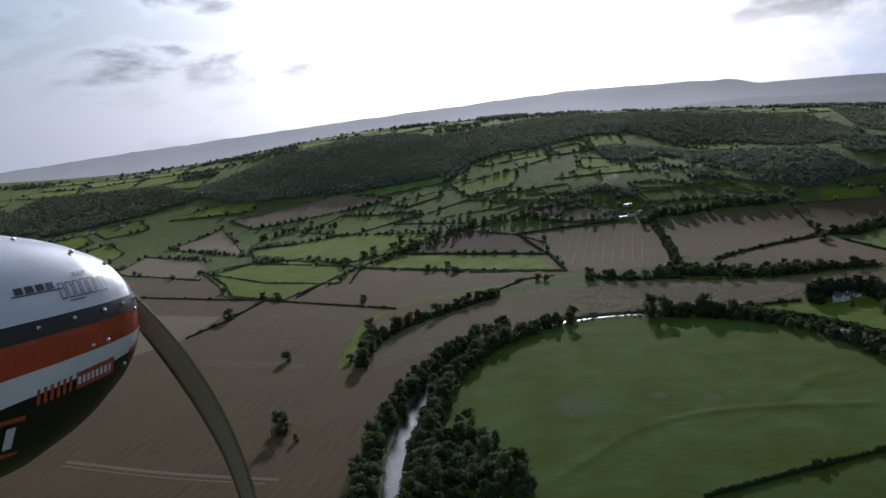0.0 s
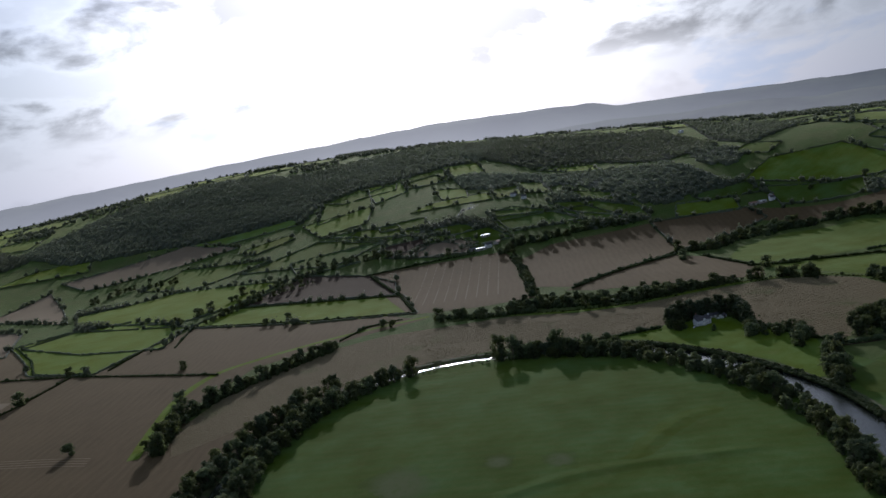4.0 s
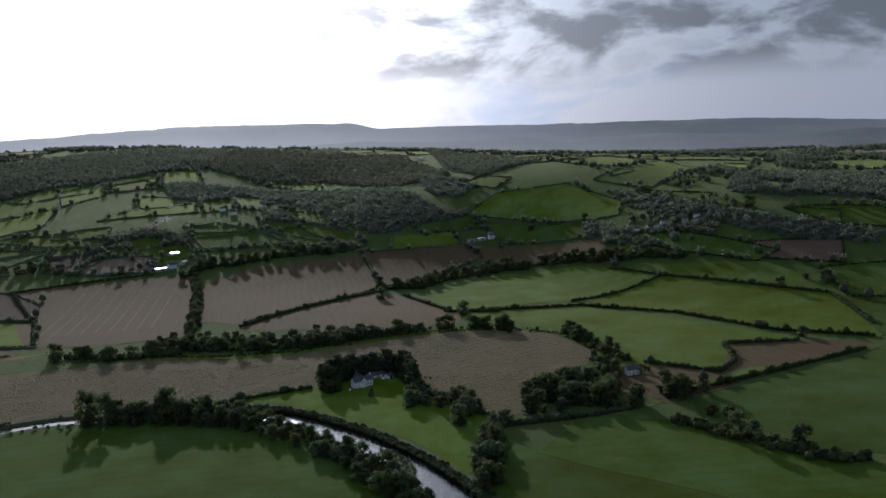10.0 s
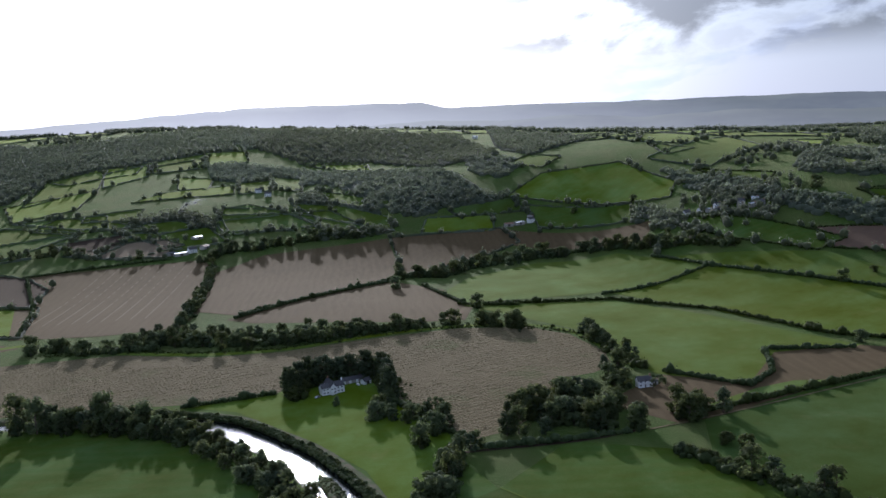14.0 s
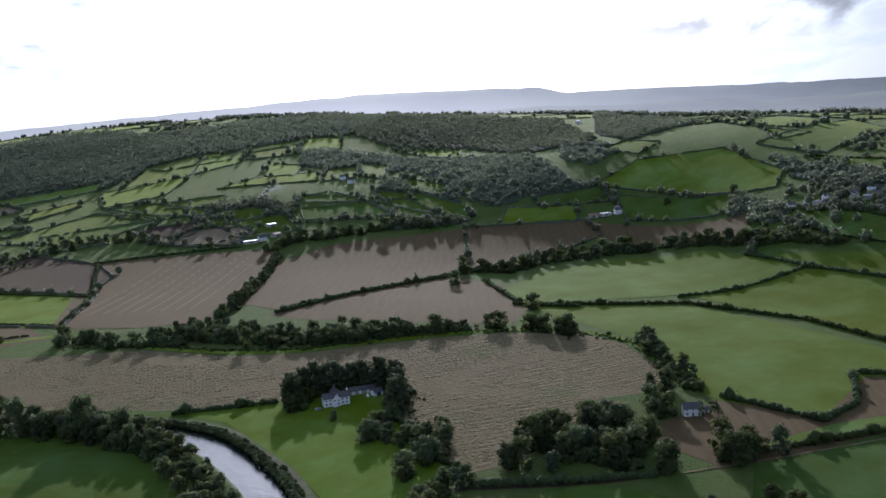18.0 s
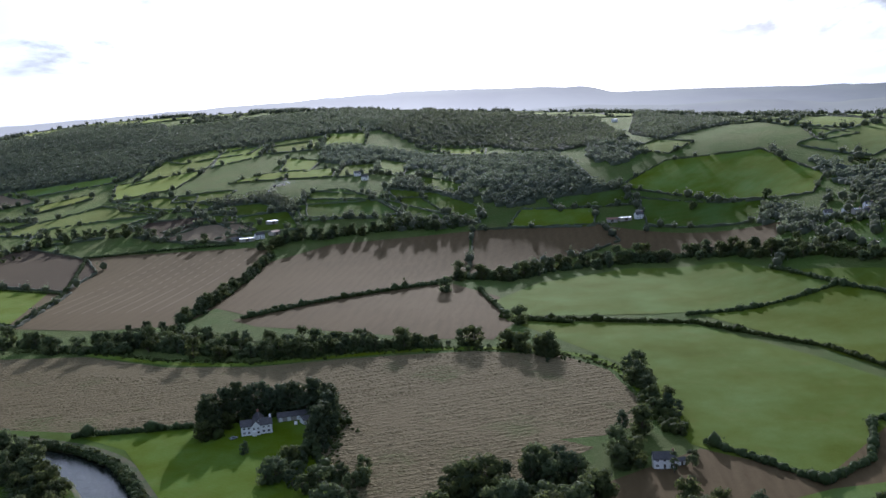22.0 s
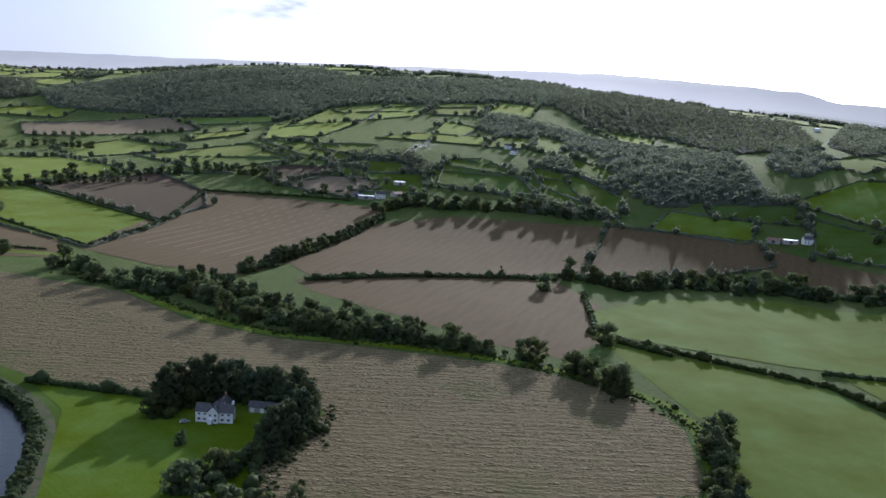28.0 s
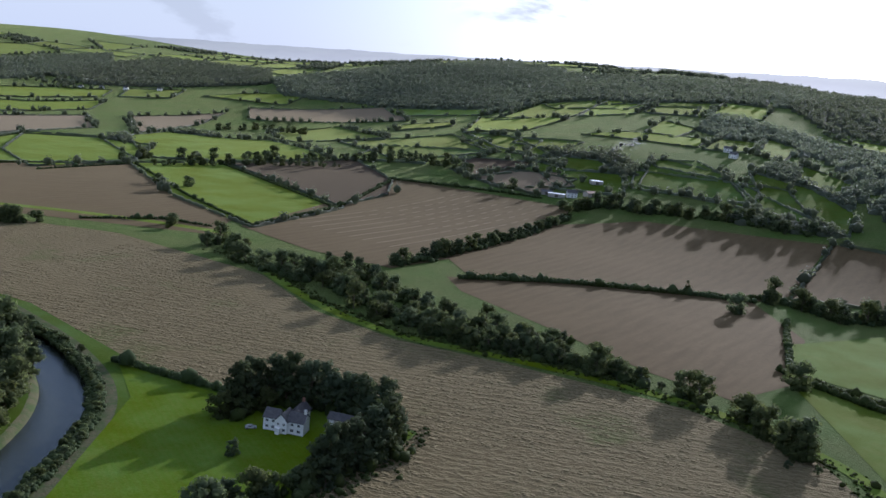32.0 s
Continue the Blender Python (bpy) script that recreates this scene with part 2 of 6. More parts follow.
FIELD = {
    "grass": grass_material("grass", (0.045, 0.083, 0.009), (0.056, 0.094, 0.011), (0.076, 0.095, 0.017), stripes=(0.03, 20)),
    "bright": grass_material("bright_grass", (0.084, 0.138, 0.015), (0.098, 0.151, 0.018), (0.116, 0.146, 0.025), stripes=(0.03, -30)),
    "meadow": grass_material("meadow_grass", (0.074, 0.112, 0.013), (0.087, 0.122, 0.016), (0.105, 0.122, 0.023)),
    "pasture": grass_material("pasture_grass", (0.042, 0.074, 0.012), (0.052, 0.083, 0.015), (0.071, 0.085, 0.021)),
    "lawn": grass_material("mown_grass", (0.070, 0.124, 0.011), (0.083, 0.136, 0.014), (0.100, 0.130, 0.022), stripes=(0.12, 35)),
    "stubble": crop_material("stubble", (0.076, 0.053, 0.025), (0.090, 0.064, 0.031), (0.126, 0.096, 0.050), 78, 0.035, 0.25, 0.4),
    "straw": crop_material("straw_stubble", (0.153, 0.119, 0.076), (0.170, 0.132, 0.085), (0.204, 0.162, 0.106), 30, 0.035, 0.3, 0.5),
    "earth": crop_material("ploughed_earth", (0.036, 0.026, 0.017), (0.044, 0.031, 0.021), (0.056, 0.040, 0.027), 40, 0.05, 0.5, 0.4),
    "red_earth": crop_material("red_earth", (0.110, 0.073, 0.049), (0.124, 0.083, 0.057), (0.140, 0.096, 0.068), 15, 0.04, 0.4, 0.4),
    "hay": crop_material("cut_hay", (0.104, 0.082, 0.040), (0.118, 0.094, 0.048), (0.160, 0.131, 0.071), 14, 0.07, 0.7, 1.2, (0.065, 0.082, 0.022)),
}

HAY = crop_material("raked_hay", (0.172, 0.139, 0.074), (0.195, 0.158, 0.087), (0.220, 0.182, 0.103), 14, 0.3, 0.3, 0.2)
SCUFFED = grass_material("scuffed_grass", (0.042, 0.078, 0.012), (0.053, 0.089, 0.016), (0.072, 0.092, 0.023), stripes=(0.03, 20), worn=(0.078, 0.098, 0.039))


def leaf_material(name, a, b, trans=0.3, sheen=0.08, through_leaf=1.7, relief=0.4, val=0.35):
    n = Nodes(name)
    c = n.mix(n.span(n.noise(0.35, 3), 0.35, 0.65), a, b)
    c = n.vary(c, n.noise(1.8, 4, 0.7), 0.015, 0.15, val)
    c = n.vary(c, n.random(), 0.02, 0.15, 0.22)
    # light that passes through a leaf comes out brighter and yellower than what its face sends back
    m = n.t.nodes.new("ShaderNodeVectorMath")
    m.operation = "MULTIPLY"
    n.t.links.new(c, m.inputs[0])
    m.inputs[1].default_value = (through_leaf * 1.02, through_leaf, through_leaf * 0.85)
    return n.surface(c, 0.8, normal=n.bump(n.noise(2.2, 4, 0.8), relief, 0.4), spec=0.08, sheen=sheen, translucent=trans, passing=m.outputs[0])


LEAF = leaf_material("leaves", (0.072, 0.094, 0.042), (0.094, 0.116, 0.05), 0.5)
LEAF_DARK = leaf_material("dark_leaves", (0.052, 0.071, 0.038), (0.068, 0.088, 0.043), 0.4)
LEAF_PALE = leaf_material("pale_leaves", (0.1, 0.124, 0.058), (0.12, 0.144, 0.07), 0.5)
# far foliage coloured paler and greyer, with strong sheen, to stand in for haze
HAZED_LEAF = leaf_material("hazed_leaves", (0.09, 0.11, 0.075), (0.11, 0.128, 0.09), 0.5, 0.55, 2.3, 0.2, 0.22)
HEDGE_LEAF = leaf_material("hedge_leaves", (0.05, 0.071, 0.026), (0.068, 0.09, 0.033), 0.4)
_n = Nodes("bark")
BARK = _n.surface(_n.vary(_n.mix(_n.noise(1.2, 5), (0.09, 0.07, 0.05), (0.16, 0.13, 0.1)), _n.noise(5.0, 4)), 0.95, normal=_n.bump(_n.noise(6.0, 5), 0.8, 0.1))
_n = Nodes("rough_ground")
# sheen imitates haze on the distant ground
GROUND = _n.surface(_n.vary(_n.mix(_n.span(_n.noise(0.02, 6), 0.4, 0.6), (0.048, 0.085, 0.015), (0.068, 0.09, 0.024)), _n.noise(0.8, 6, 0.75), 0.015, 0.15, 0.35), 0.95, normal=_n.bump(_n.noise(0.5, 6, 0.75), 0.8, 0.8), spec=0.05, sheen=0.25, tint=(0.7, 0.8, 0.32))
_n = Nodes("river_water")
WATER = _n.surface((0.03, 0.035, 0.028), 0.1, normal=_n.bump(_n.noise(0.42, 5, 0.7), 0.55, 0.35), spec=0.5)
_n = Nodes("bank_earth")
BANK = _n.surface(_n.mix(_n.span(_n.noise(0.2, 5), 0.4, 0.6), (0.045, 0.07, 0.018), (0.085, 0.08, 0.04)), 0.95, normal=_n.bump(_n.noise(0.9, 5), 0.7, 0.5))


def haze_glow_material(name, share):
    """A distant ridge whose haze is painted in as emission: brightest below the sun, duller away from it, paler towards
    its foot.
    """
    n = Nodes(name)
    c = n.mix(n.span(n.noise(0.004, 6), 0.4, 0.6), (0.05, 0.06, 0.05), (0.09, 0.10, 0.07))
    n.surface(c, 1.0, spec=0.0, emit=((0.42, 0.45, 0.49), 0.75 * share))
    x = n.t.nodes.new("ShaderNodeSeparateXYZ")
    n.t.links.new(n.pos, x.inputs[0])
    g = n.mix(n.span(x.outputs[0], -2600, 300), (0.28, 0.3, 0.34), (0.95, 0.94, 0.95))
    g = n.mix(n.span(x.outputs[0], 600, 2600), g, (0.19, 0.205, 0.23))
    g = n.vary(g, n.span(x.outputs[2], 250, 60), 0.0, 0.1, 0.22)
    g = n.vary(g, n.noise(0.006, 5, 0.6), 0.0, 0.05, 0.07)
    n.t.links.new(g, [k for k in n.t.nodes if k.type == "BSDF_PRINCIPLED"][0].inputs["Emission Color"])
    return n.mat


FAR_HAZE_GLOW, NEARER_HAZE_GLOW = haze_glow_material("far_hills_haze_glow", 1.0), haze_glow_material("nearer_hills_haze_glow", 0.72)


def plain_material(name, a, b, rough, scale=1.5, bump=0.3, metal=0.0, coat=0.0, spec=0.4):
    n = Nodes(name)
    c = n.vary(n.mix(n.span(n.noise(scale, 5, vector=n.obj), 0.35, 0.65), a, b), n.noise(scale * 6, 4, 0.7, vector=n.obj), 0.004, 0.06, 0.1)
    return n.surface(c, rough, metal, n.bump(n.noise(scale * 8, 4, vector=n.obj), bump, 0.02), spec, coat=coat)


RENDER_WHITE = plain_material("white_render", (0.8, 0.8, 0.79), (0.7, 0.7, 0.69), 0.85)
ROOF_SLATE = plain_material("roof_slate", (0.05, 0.05, 0.055), (0.085, 0.082, 0.085), 0.6, 1.0, 0.6)
ROOF_TILE = plain_material("roof_tile", (0.20, 0.11, 0.08), (0.26, 0.15, 0.11), 0.75, 1.0, 0.6)
ROOF_TIN = plain_material("pale_sheet_roof", (0.74, 0.75, 0.76), (0.64, 0.65, 0.66), 0.24, 0.6, 0.05, 0.8)
BRICK = plain_material("brick", (0.26, 0.14, 0.10), (0.32, 0.18, 0.13), 0.9, 2.0)
STONE = plain_material("grey_stone", (0.30, 0.28, 0.25), (0.38, 0.36, 0.32), 0.9, 2.0, 0.6)
TIMBER = plain_material("dark_boards", (0.07, 0.055, 0.045), (0.10, 0.08, 0.065), 0.85, 2.0)
WHITE_PAINT = plain_material("white_paint", (0.8, 0.8, 0.79), (0.74, 0.74, 0.73), 0.45)
GLASS_DARK = plain_material("window_glass", (0.02, 0.024, 0.03), (0.03, 0.034, 0.04), 0.08, 1.0, 0.02, spec=0.6)
CAR_PAINT = plain_material("silver_paint", (0.5, 0.51, 0.53), (0.46, 0.47, 0.49), 0.25, 1.0, 0.02, 0.4, 0.6)
SMOKE = Nodes("smoke")
_t = SMOKE.t.nodes.new("ShaderNodeBsdfTransparent")
_d = SMOKE.t.nodes.new("ShaderNodeBsdfTranslucent")
_d.inputs["Color"].default_value = (0.85, 0.86, 0.88, 1)
_m = SMOKE.t.nodes.new("ShaderNodeMixShader")
SMOKE.t.links.new(SMOKE.span(SMOKE.noise(0.18, 5, 0.65), 0.4, 0.75, 0.01, 0.1), _m.inputs[0])
SMOKE.t.links.new(_t.outputs[0], _m.inputs[1])
SMOKE.t.links.new(_d.outputs[0], _m.inputs[2])
SMOKE.t.links.new(_m.outputs[0], SMOKE.out.inputs["Surface"])
SMOKE = SMOKE.mat


# ---- lie of the land: a flat valley floor, rising to wooded hills ----
LAND = np.array([
    (0, -600, 0), (900, -600, 0), (-900, 200, 0), (0, 500, 0), (900, 300, 0), (-500, 1000, 0), (-500, 1500, 4),
    (400, 900, 0), (190, 1170, 0), (600, 830, 0), (620, 1050, 2), (0, 1450, 6), (480, 1230, 5), (-1200, 1300, 10),
    (778, 1419, 36), (859, 1289, 36), (800, 1072, 12), (918, 1200, 60), (949, 1484, 96), (1250, 1200, 90),
    (324, 1730, 58), (345, 1570, 30), (458, 2250, 132), (130, 2119, 98), (-300, 1950, 14), (-1000, 2000, 22),
    (307, 3050, 200), (-330, 3020, 192), (-754, 2867, 134), (-2084, 3206, 160), (980, 2933, 158), (1665, 2155, 100),
    (852, 2366, 150), (600, 2010, 98), (1226, 1939, 132),
    (-100, 4000, 90), (-1500, 4100, 90), (1300, 4000, 90), (2600, 3200, 70), (2600, 1500, 90), (-3600, 2800, 120)])


def _kernel(d2):
    return np.sqrt(d2 + 250.0 ** 2)


_p = LAND[:, :2].astype(float)
_k = _kernel(((_p[:, None] - _p[None]) ** 2).sum(-1))
_w = np.linalg.solve(_k, LAND[:, 2] - 20.0)


def heights(xy):
    """The ground's height at rows of x, y."""
    xy = np.asarray(xy, float).reshape(-1, 2)
    h = _kernel(((xy[:, None] - _p[None]) ** 2).sum(-1)) @ _w + 20.0
    # the valley floor is flat, and the hills end in a rim
    h = np.where(h > 6, h - 3, np.where(h > 0, h * h / 12, 0.0))
    return np.clip(h, 0, 225)


def height(x, y):
    return float(heights([(x, y)])[0])


def mesh_object(name, bm, material, parent=None):
    me = bpy.data.meshes.new(name)
    bm.to_mesh(me)
    bm.free()
    me.materials.append(material)
    ob = new(name, me)
    if parent:
        ob.parent = parent
    return ob


def part(name, bm, material, parent, label=""):
    return tagged(mesh_object(name, bm, material, parent), label)


def raw_object(name, verts, faces, material, smooth=False):
    me = bpy.data.meshes.new(name)
    me.from_pydata(verts, [], faces)
    me.materials.append(material)
    if smooth:
        me.polygons.foreach_set("use_smooth", [True] * len(me.polygons))
    return new(name, me)


# ---- river course ----
RIVER = [(-95, -1150), (-70, -500), (-80, 0), (-64, 250), (-60, 400), (-55, 460), (-51, 521), (-50, 590), (-38, 682), (-24, 749), (1, 808), (37, 867), (92, 914), (165, 930),
         (225, 918), (288, 892), (332, 857), (363, 797), (376, 755), (386, 703), (388, 655), (379, 590), (360, 520), (340, 440), (325, 300), (350, 60), (330, -450), (380, -1150)]


def smooth_line(pts, step):
    """Points at even steps along a rounded line."""
    p = np.array([pts[0], *pts, pts[-1]], float)
    out = []
    for i in range(1, len(p) - 2):
        a, b, c, d = p[i - 1:i + 3]
        for s in np.linspace(0, 1, 12, endpoint=False):
            out.append(0.5 * (2 * b + (c - a) * s + (2 * a - 5 * b + 4 * c - d) * s * s + (3 * b - a - 3 * c + d) * s ** 3))
    out.append(p[-2])
    out = np.array(out)
    run = np.concatenate([[0], np.cumsum(np.hypot(*np.diff(out, axis=0).T))])
    at = np.arange(0, run[-1], step)
    return np.stack([np.interp(at, run, out[:, 0]), np.interp(at, run, out[:, 1])], 1)


def from_line(xy, line):
    """Distance of rows of x, y from a line of close points."""
    best = np.full(len(xy), 1e9)
    for q in line:
        best = np.minimum(best, np.hypot(xy[:, 0] - q[0], xy[:, 1] - q[1]))
    return best


river_line = smooth_line(RIVER, 6.0)

# ---- ground sheet ----
GX = np.concatenate([np.arange(-4000, -1000, 60), np.arange(-1000, 1400, 20), np.arange(1400, 4401, 60)])
GY = np.concatenate([np.arange(-1200, 300, 60), np.arange(300, 2200, 20), np.arange(2200, 5100, 50)])
gx, gy = np.meshgrid(GX, GY)
gxy = np.stack([gx.ravel(), gy.ravel()], 1)
gz = heights(gxy)
gz = gz - np.where(from_line(gxy, river_line[::3]) < 39, 3.5, 0)
nx = len(GX)
cells = np.arange((len(GY) - 1) * nx).reshape(len(GY) - 1, nx)[:, :-1].ravel()
ground = raw_object("ground", np.column_stack([gxy, gz]).tolist(), np.stack([cells, cells + 1, cells + nx + 1, cells + nx], 1).tolist(), GROUND, True)
tagged(ground, "rough green valley floor rising to wooded hills", "ground", kind="structure")


def ribbon(name, line, offsets, material, stretch=None):
    """A strip along a line; offsets: rows of (aside, height)."""
    t = np.gradient(line, axis=0)
    t /= np.hypot(t[:, 0], t[:, 1])[:, None]
    side = np.stack([t[:, 1], -t[:, 0]], 1)
    verts, m = [], len(offsets)
    for k, (p, s) in enumerate(zip(line, side)):
        for o, z in offsets:
            q = p + s * (o if stretch is None else o + math.copysign(stretch[k], o))
            verts.append((q[0], q[1], height(*q) + z))
    faces = [(i * m + j, i * m + j + 1, (i + 1) * m + j + 1, (i + 1) * m + j) for i in range(len(line) - 1) for j in range(m - 1)]
    return raw_object(name, verts, faces, material, True)


# the river widens past the bend
broad = np.interp(river_line[:, 0], (60, 240, 330), (0.0, 0.0, 3.8))
tagged(ribbon("river", river_line, [(-10, -1.9), (10, -1.9)], WATER, broad), "grey rippled river glinting between wooded banks", "river", kind="structure")
bend = int(np.argmin(np.hypot(river_line[:, 0] - 150, river_line[:, 1] - 928)))
for side in (-1, 1):
    tagged(ribbon("river_bank", river_line, [(side * 5.6, -2.6), (side * 6.4, -1.7), (side * 8, -0.4), (side * 10.5, 0.06), (side * 15, 0.1)], BANK, broad), "earthy grassed river bank sloping to the water", "river bank", kind="structure")
tagged(ribbon("river_meadow", river_line[bend:], [(-14, 0.05), (-30, 0.06), (-68, 0.05)], FIELD["grass"]), "level grass beside the river", "meadow", kind="structure")
tagged(ribbon("stubble_margin", river_line[:bend], [(-13, 0.05), (-40, 0.06), (-68, 0.05)], FIELD["stubble"]), "brown stubble reaching to the river trees", "field", kind="structure")

# ---- far ridge against the sky ----
CREST = [(-3500, 2300, 120), (-2150, 3000, 140), (-1900, 3450, 165), (-1500, 3900, 190), (-1020, 4120, 212), (-560, 4200, 232), (-230, 4240, 246), (130, 4260, 258), (640, 4240, 278),
         (1000, 4190, 270), (1390, 4090, 258), (1500, 4060, 226), (1810, 3940, 222), (2220, 3780, 206), (2600, 3560, 198), (2950, 3220, 186), (3250, 2880, 155), (3600, 2300, 140)]
NEARER_CREST = [(760, 3560, 150), (1000, 3520, 168), (1250, 3440, 176), (1480, 3360, 158), (1720, 3240, 166), (1960, 3120, 142), (2230, 2960, 150), (2500, 2760, 128), (2800, 2500, 132), (3100, 2150, 110)]


def ridge(line, label, material, seed):
    """A long hill with a rough crest and a broken near slope."""
    crest = np.array(line, float)
    run = np.concatenate([[0], np.cumsum(np.hypot(*np.diff(crest[:, :2], axis=0).T))])
    verts, faces = [], []
    for i, s in enumerate(np.arange(0, run[-1], 30.0)):
        x, y, z = (np.interp(s, run, crest[:, k]) for k in range(3))
        out = Vector((x - 400, y - 400)).normalized()
        z += 4 * noise.noise((s / 130, seed, 0)) + 2.5 * noise.noise((s / 35, 3 + seed, 0))
        for k, (d, f) in enumerate(((-650, 0.2), (-450, 0.42), (-260, 0.66), (-110, 0.88), (0, 1.0), (200, 0.6))):
            wob = 60 * noise.noise((s / 260, k * 1.7, 5 + seed)) if 0 < k < 4 else 0
            verts.append((x + out.x * (d + wob), y + out.y * (d + wob), z * f))
        if i:
            faces += [((i - 1) * 6 + k, (i - 1) * 6 + k + 1, i * 6 + k + 1, i * 6 + k) for k in range(5)]
    return tagged(raw_object("backdrop", verts, faces, material, True), label, "hills", kind="structure")


ridge(CREST, "long pale hill ridge in the haze on the skyline", FAR_HAZE_GLOW, 0)
ridge(NEARER_CREST, "rolling hills below the far ridge, greyed by a haze glow", NEARER_HAZE_GLOW, 9)

# ---- gravelly islet in the widened river ----
bm = bmesh.new()
rim = []
ISLET = [(377, 762), (383, 748), (386, 731), (385, 716), (379, 704), (375, 712), (376, 732), (374, 748)]
for dz, k in ((-2.2, 1.0), (-1.75, 0.93), (-1.3, 0.7)):
    rim.append([bm.verts.new((379.5 + (x - 379.5) * k, 732 + (y - 732) * k, dz)) for x, y in ISLET])
for a, b in zip(rim, rim[1:]):
    for k in range(8):
        bm.faces.new((a[k], b[k], b[(k + 1) % 8], a[(k + 1) % 8]))
bm.faces.new(rim[-1])
bmesh.ops.recalc_face_normals(bm, faces=bm.faces[:])
tagged(mesh_object("river_islet", bm, BANK), "low gravel and grass islet in the river", "islet", kind="structure")


# ---- fields, draped on the land ----
LIFT = [0.07]


def field(kind, name, label, category, outline):
    """A field with that outline, cut to the ground's grid and laid on it."""
    bm = bmesh.new()
    bm.faces.new([bm.verts.new((x, y, 0)) for x, y in outline])
    xs, ys = [p[0] for p in outline], [p[1] for p in outline]
    for axis, grid, lo, hi in ((0, GX, min(xs), max(xs)), (1, GY, min(ys), max(ys))):
        for c in grid[(grid > lo) & (grid < hi)]:
            at, way = ((float(c), 0, 0), (1, 0, 0)) if axis == 0 else ((0, float(c), 0), (0, 1, 0))
            bmesh.ops.bisect_plane(bm, geom=bm.verts[:] + bm.edges[:] + bm.faces[:], plane_co=at, plane_no=way, dist=0.01)
    bmesh.ops.triangulate(bm, faces=bm.faces[:])
    LIFT[0] += 0.0045
    z = heights([(v.co.x, v.co.y) for v in bm.verts])
    for v, h in zip(bm.verts, z):
        v.co.z = h + LIFT[0] + (0.2 if z.max() > 12 else 0.02 if z.max() > 0.5 else 0)
    if sum(f.normal.z for f in bm.faces) < 0:
        bmesh.ops.reverse_faces(bm, faces=bm.faces[:])
    for f in bm.faces:
        f.smooth = True
    OUTLINES.append((kind, outline))
    return tagged(mesh_object(name, bm, FIELD[kind]), label, category, "fields of the valley", "structure")


OUTLINES = []
field("stubble", "stubble_field", "brown harvested stubble field with faint tramlines", "field", [(-420, 560), (-90, 540), (-62, 700), (-40, 830), (-90, 930), (-20, 1090), (-150, 1250), (-300, 1260), (-470, 1100)])
field("hay", "hay_field", "tan hay field with rows of cut swaths", "field", [(-80, 808), (-88, 871), (-53, 972), (30, 1077), (119, 1104), (262, 1080), (329, 1034), (389, 1016), (446, 1016), (538, 1011), (592, 989), (612, 951), (613, 894), (602, 858), (581, 847), (558, 847), (572, 833), (540, 810), (515, 789), (490, 770), (463, 765), (452, 806), (446, 830), (441, 852), (443, 870), (449, 905), (449, 918), (430, 927), (405, 928), (385, 922), (374, 910), (371, 909), (330, 912), (306, 914), (218, 943), (125, 948), (34, 908), (-38, 842)])
field("stubble", "stubble_field", "brown harvested stubble field with faint tramlines", "field", [(157, 1198), (119, 1523), (348, 1492), (355, 1399), (343, 1259), (313, 1158), (240, 1166)])
field("stubble", "stubble_field", "brown harvested stubble field with faint tramlines", "field", [(331, 1217), (355, 1417), (423, 1475), (588, 1466), (562, 1286), (500, 1239), (368, 1172)])
field("stubble", "stubble_field", "brown harvested stubble field with faint tramlines", "field", [(592, 1469), (736, 1425), (741, 1368), (655, 1333), (566, 1295)])
field("stubble", "stubble_field", "brown harvested stubble field with faint tramlines", "field", [(731, 1425), (879, 1266), (839, 1219), (766, 1312), (724, 1366)])
field("stubble", "stubble_field", "brown harvested stubble field with faint tramlines", "field", [(353, 1163), (452, 1237), (541, 1272), (580, 1191), (582, 1098), (553, 1038), (511, 1050), (445, 1091), (377, 1132)])
field("meadow", "meadow", "yellow-green grass field between dark hedges", "meadow", [(572, 1171), (626, 1240), (726, 1281), (801, 1222), (822, 1080), (689, 1085), (576, 1111)])
field("meadow", "meadow", "yellow-green grass field between dark hedges", "meadow", [(814, 1147), (905, 999), (912, 922), (890, 880), (820, 1068)])
field("meadow", "meadow", "yellow-green grass field between dark hedges", "meadow", [(714, 1080), (823, 1084), (892, 890), (851, 795), (820, 772), (776, 848), (752, 965)])
field("meadow", "meadow", "yellow-green grass field between dark hedges", "meadow", [(571, 1102), (704, 1044), (740, 950), (776, 810), (716, 830), (683, 780), (655, 767), (617, 827), (616, 902), (627, 954)])
field("stubble", "stubble_field", "brown harvested stubble field with faint tramlines", "field", [(557, 788), (619, 821), (658, 780), (715, 830), (772, 816), (808, 771), (687, 744), (580, 735)])
field("pasture", "pasture", "dull green grazed pasture", "pasture", [(594, 734), (679, 752), (788, 760), (816, 733), (631, 587), (598, 620), (569, 689)])
field("pasture", "pasture", "dull green grazed pasture", "pasture", [(885, 882), (903, 799), (828, 744), (826, 777)])
field("grass", "grass_field", "mid-green grass field", "field", [(929, 942), (1010, 880), (929, 816), (888, 867)])
field("grass", "grass_field", "mid-green grass field", "field", [(559, 703), (593, 612), (613, 574), (558, 530), (530, 552), (490, 630), (473, 659), (456, 699), (512, 740)])
field("pasture", "pasture", "dull green grazed pasture", "pasture", [(530, 552), (412, 643), (420, 685), (456, 699), (473, 659), (490, 630)])
field("meadow", "grass_field", "greening strip beside the farm track", "field", [(600, 745), (613, 757), (655, 769), (684, 771), (709, 760), (762, 766), (792, 767), (745, 760), (683, 754)])
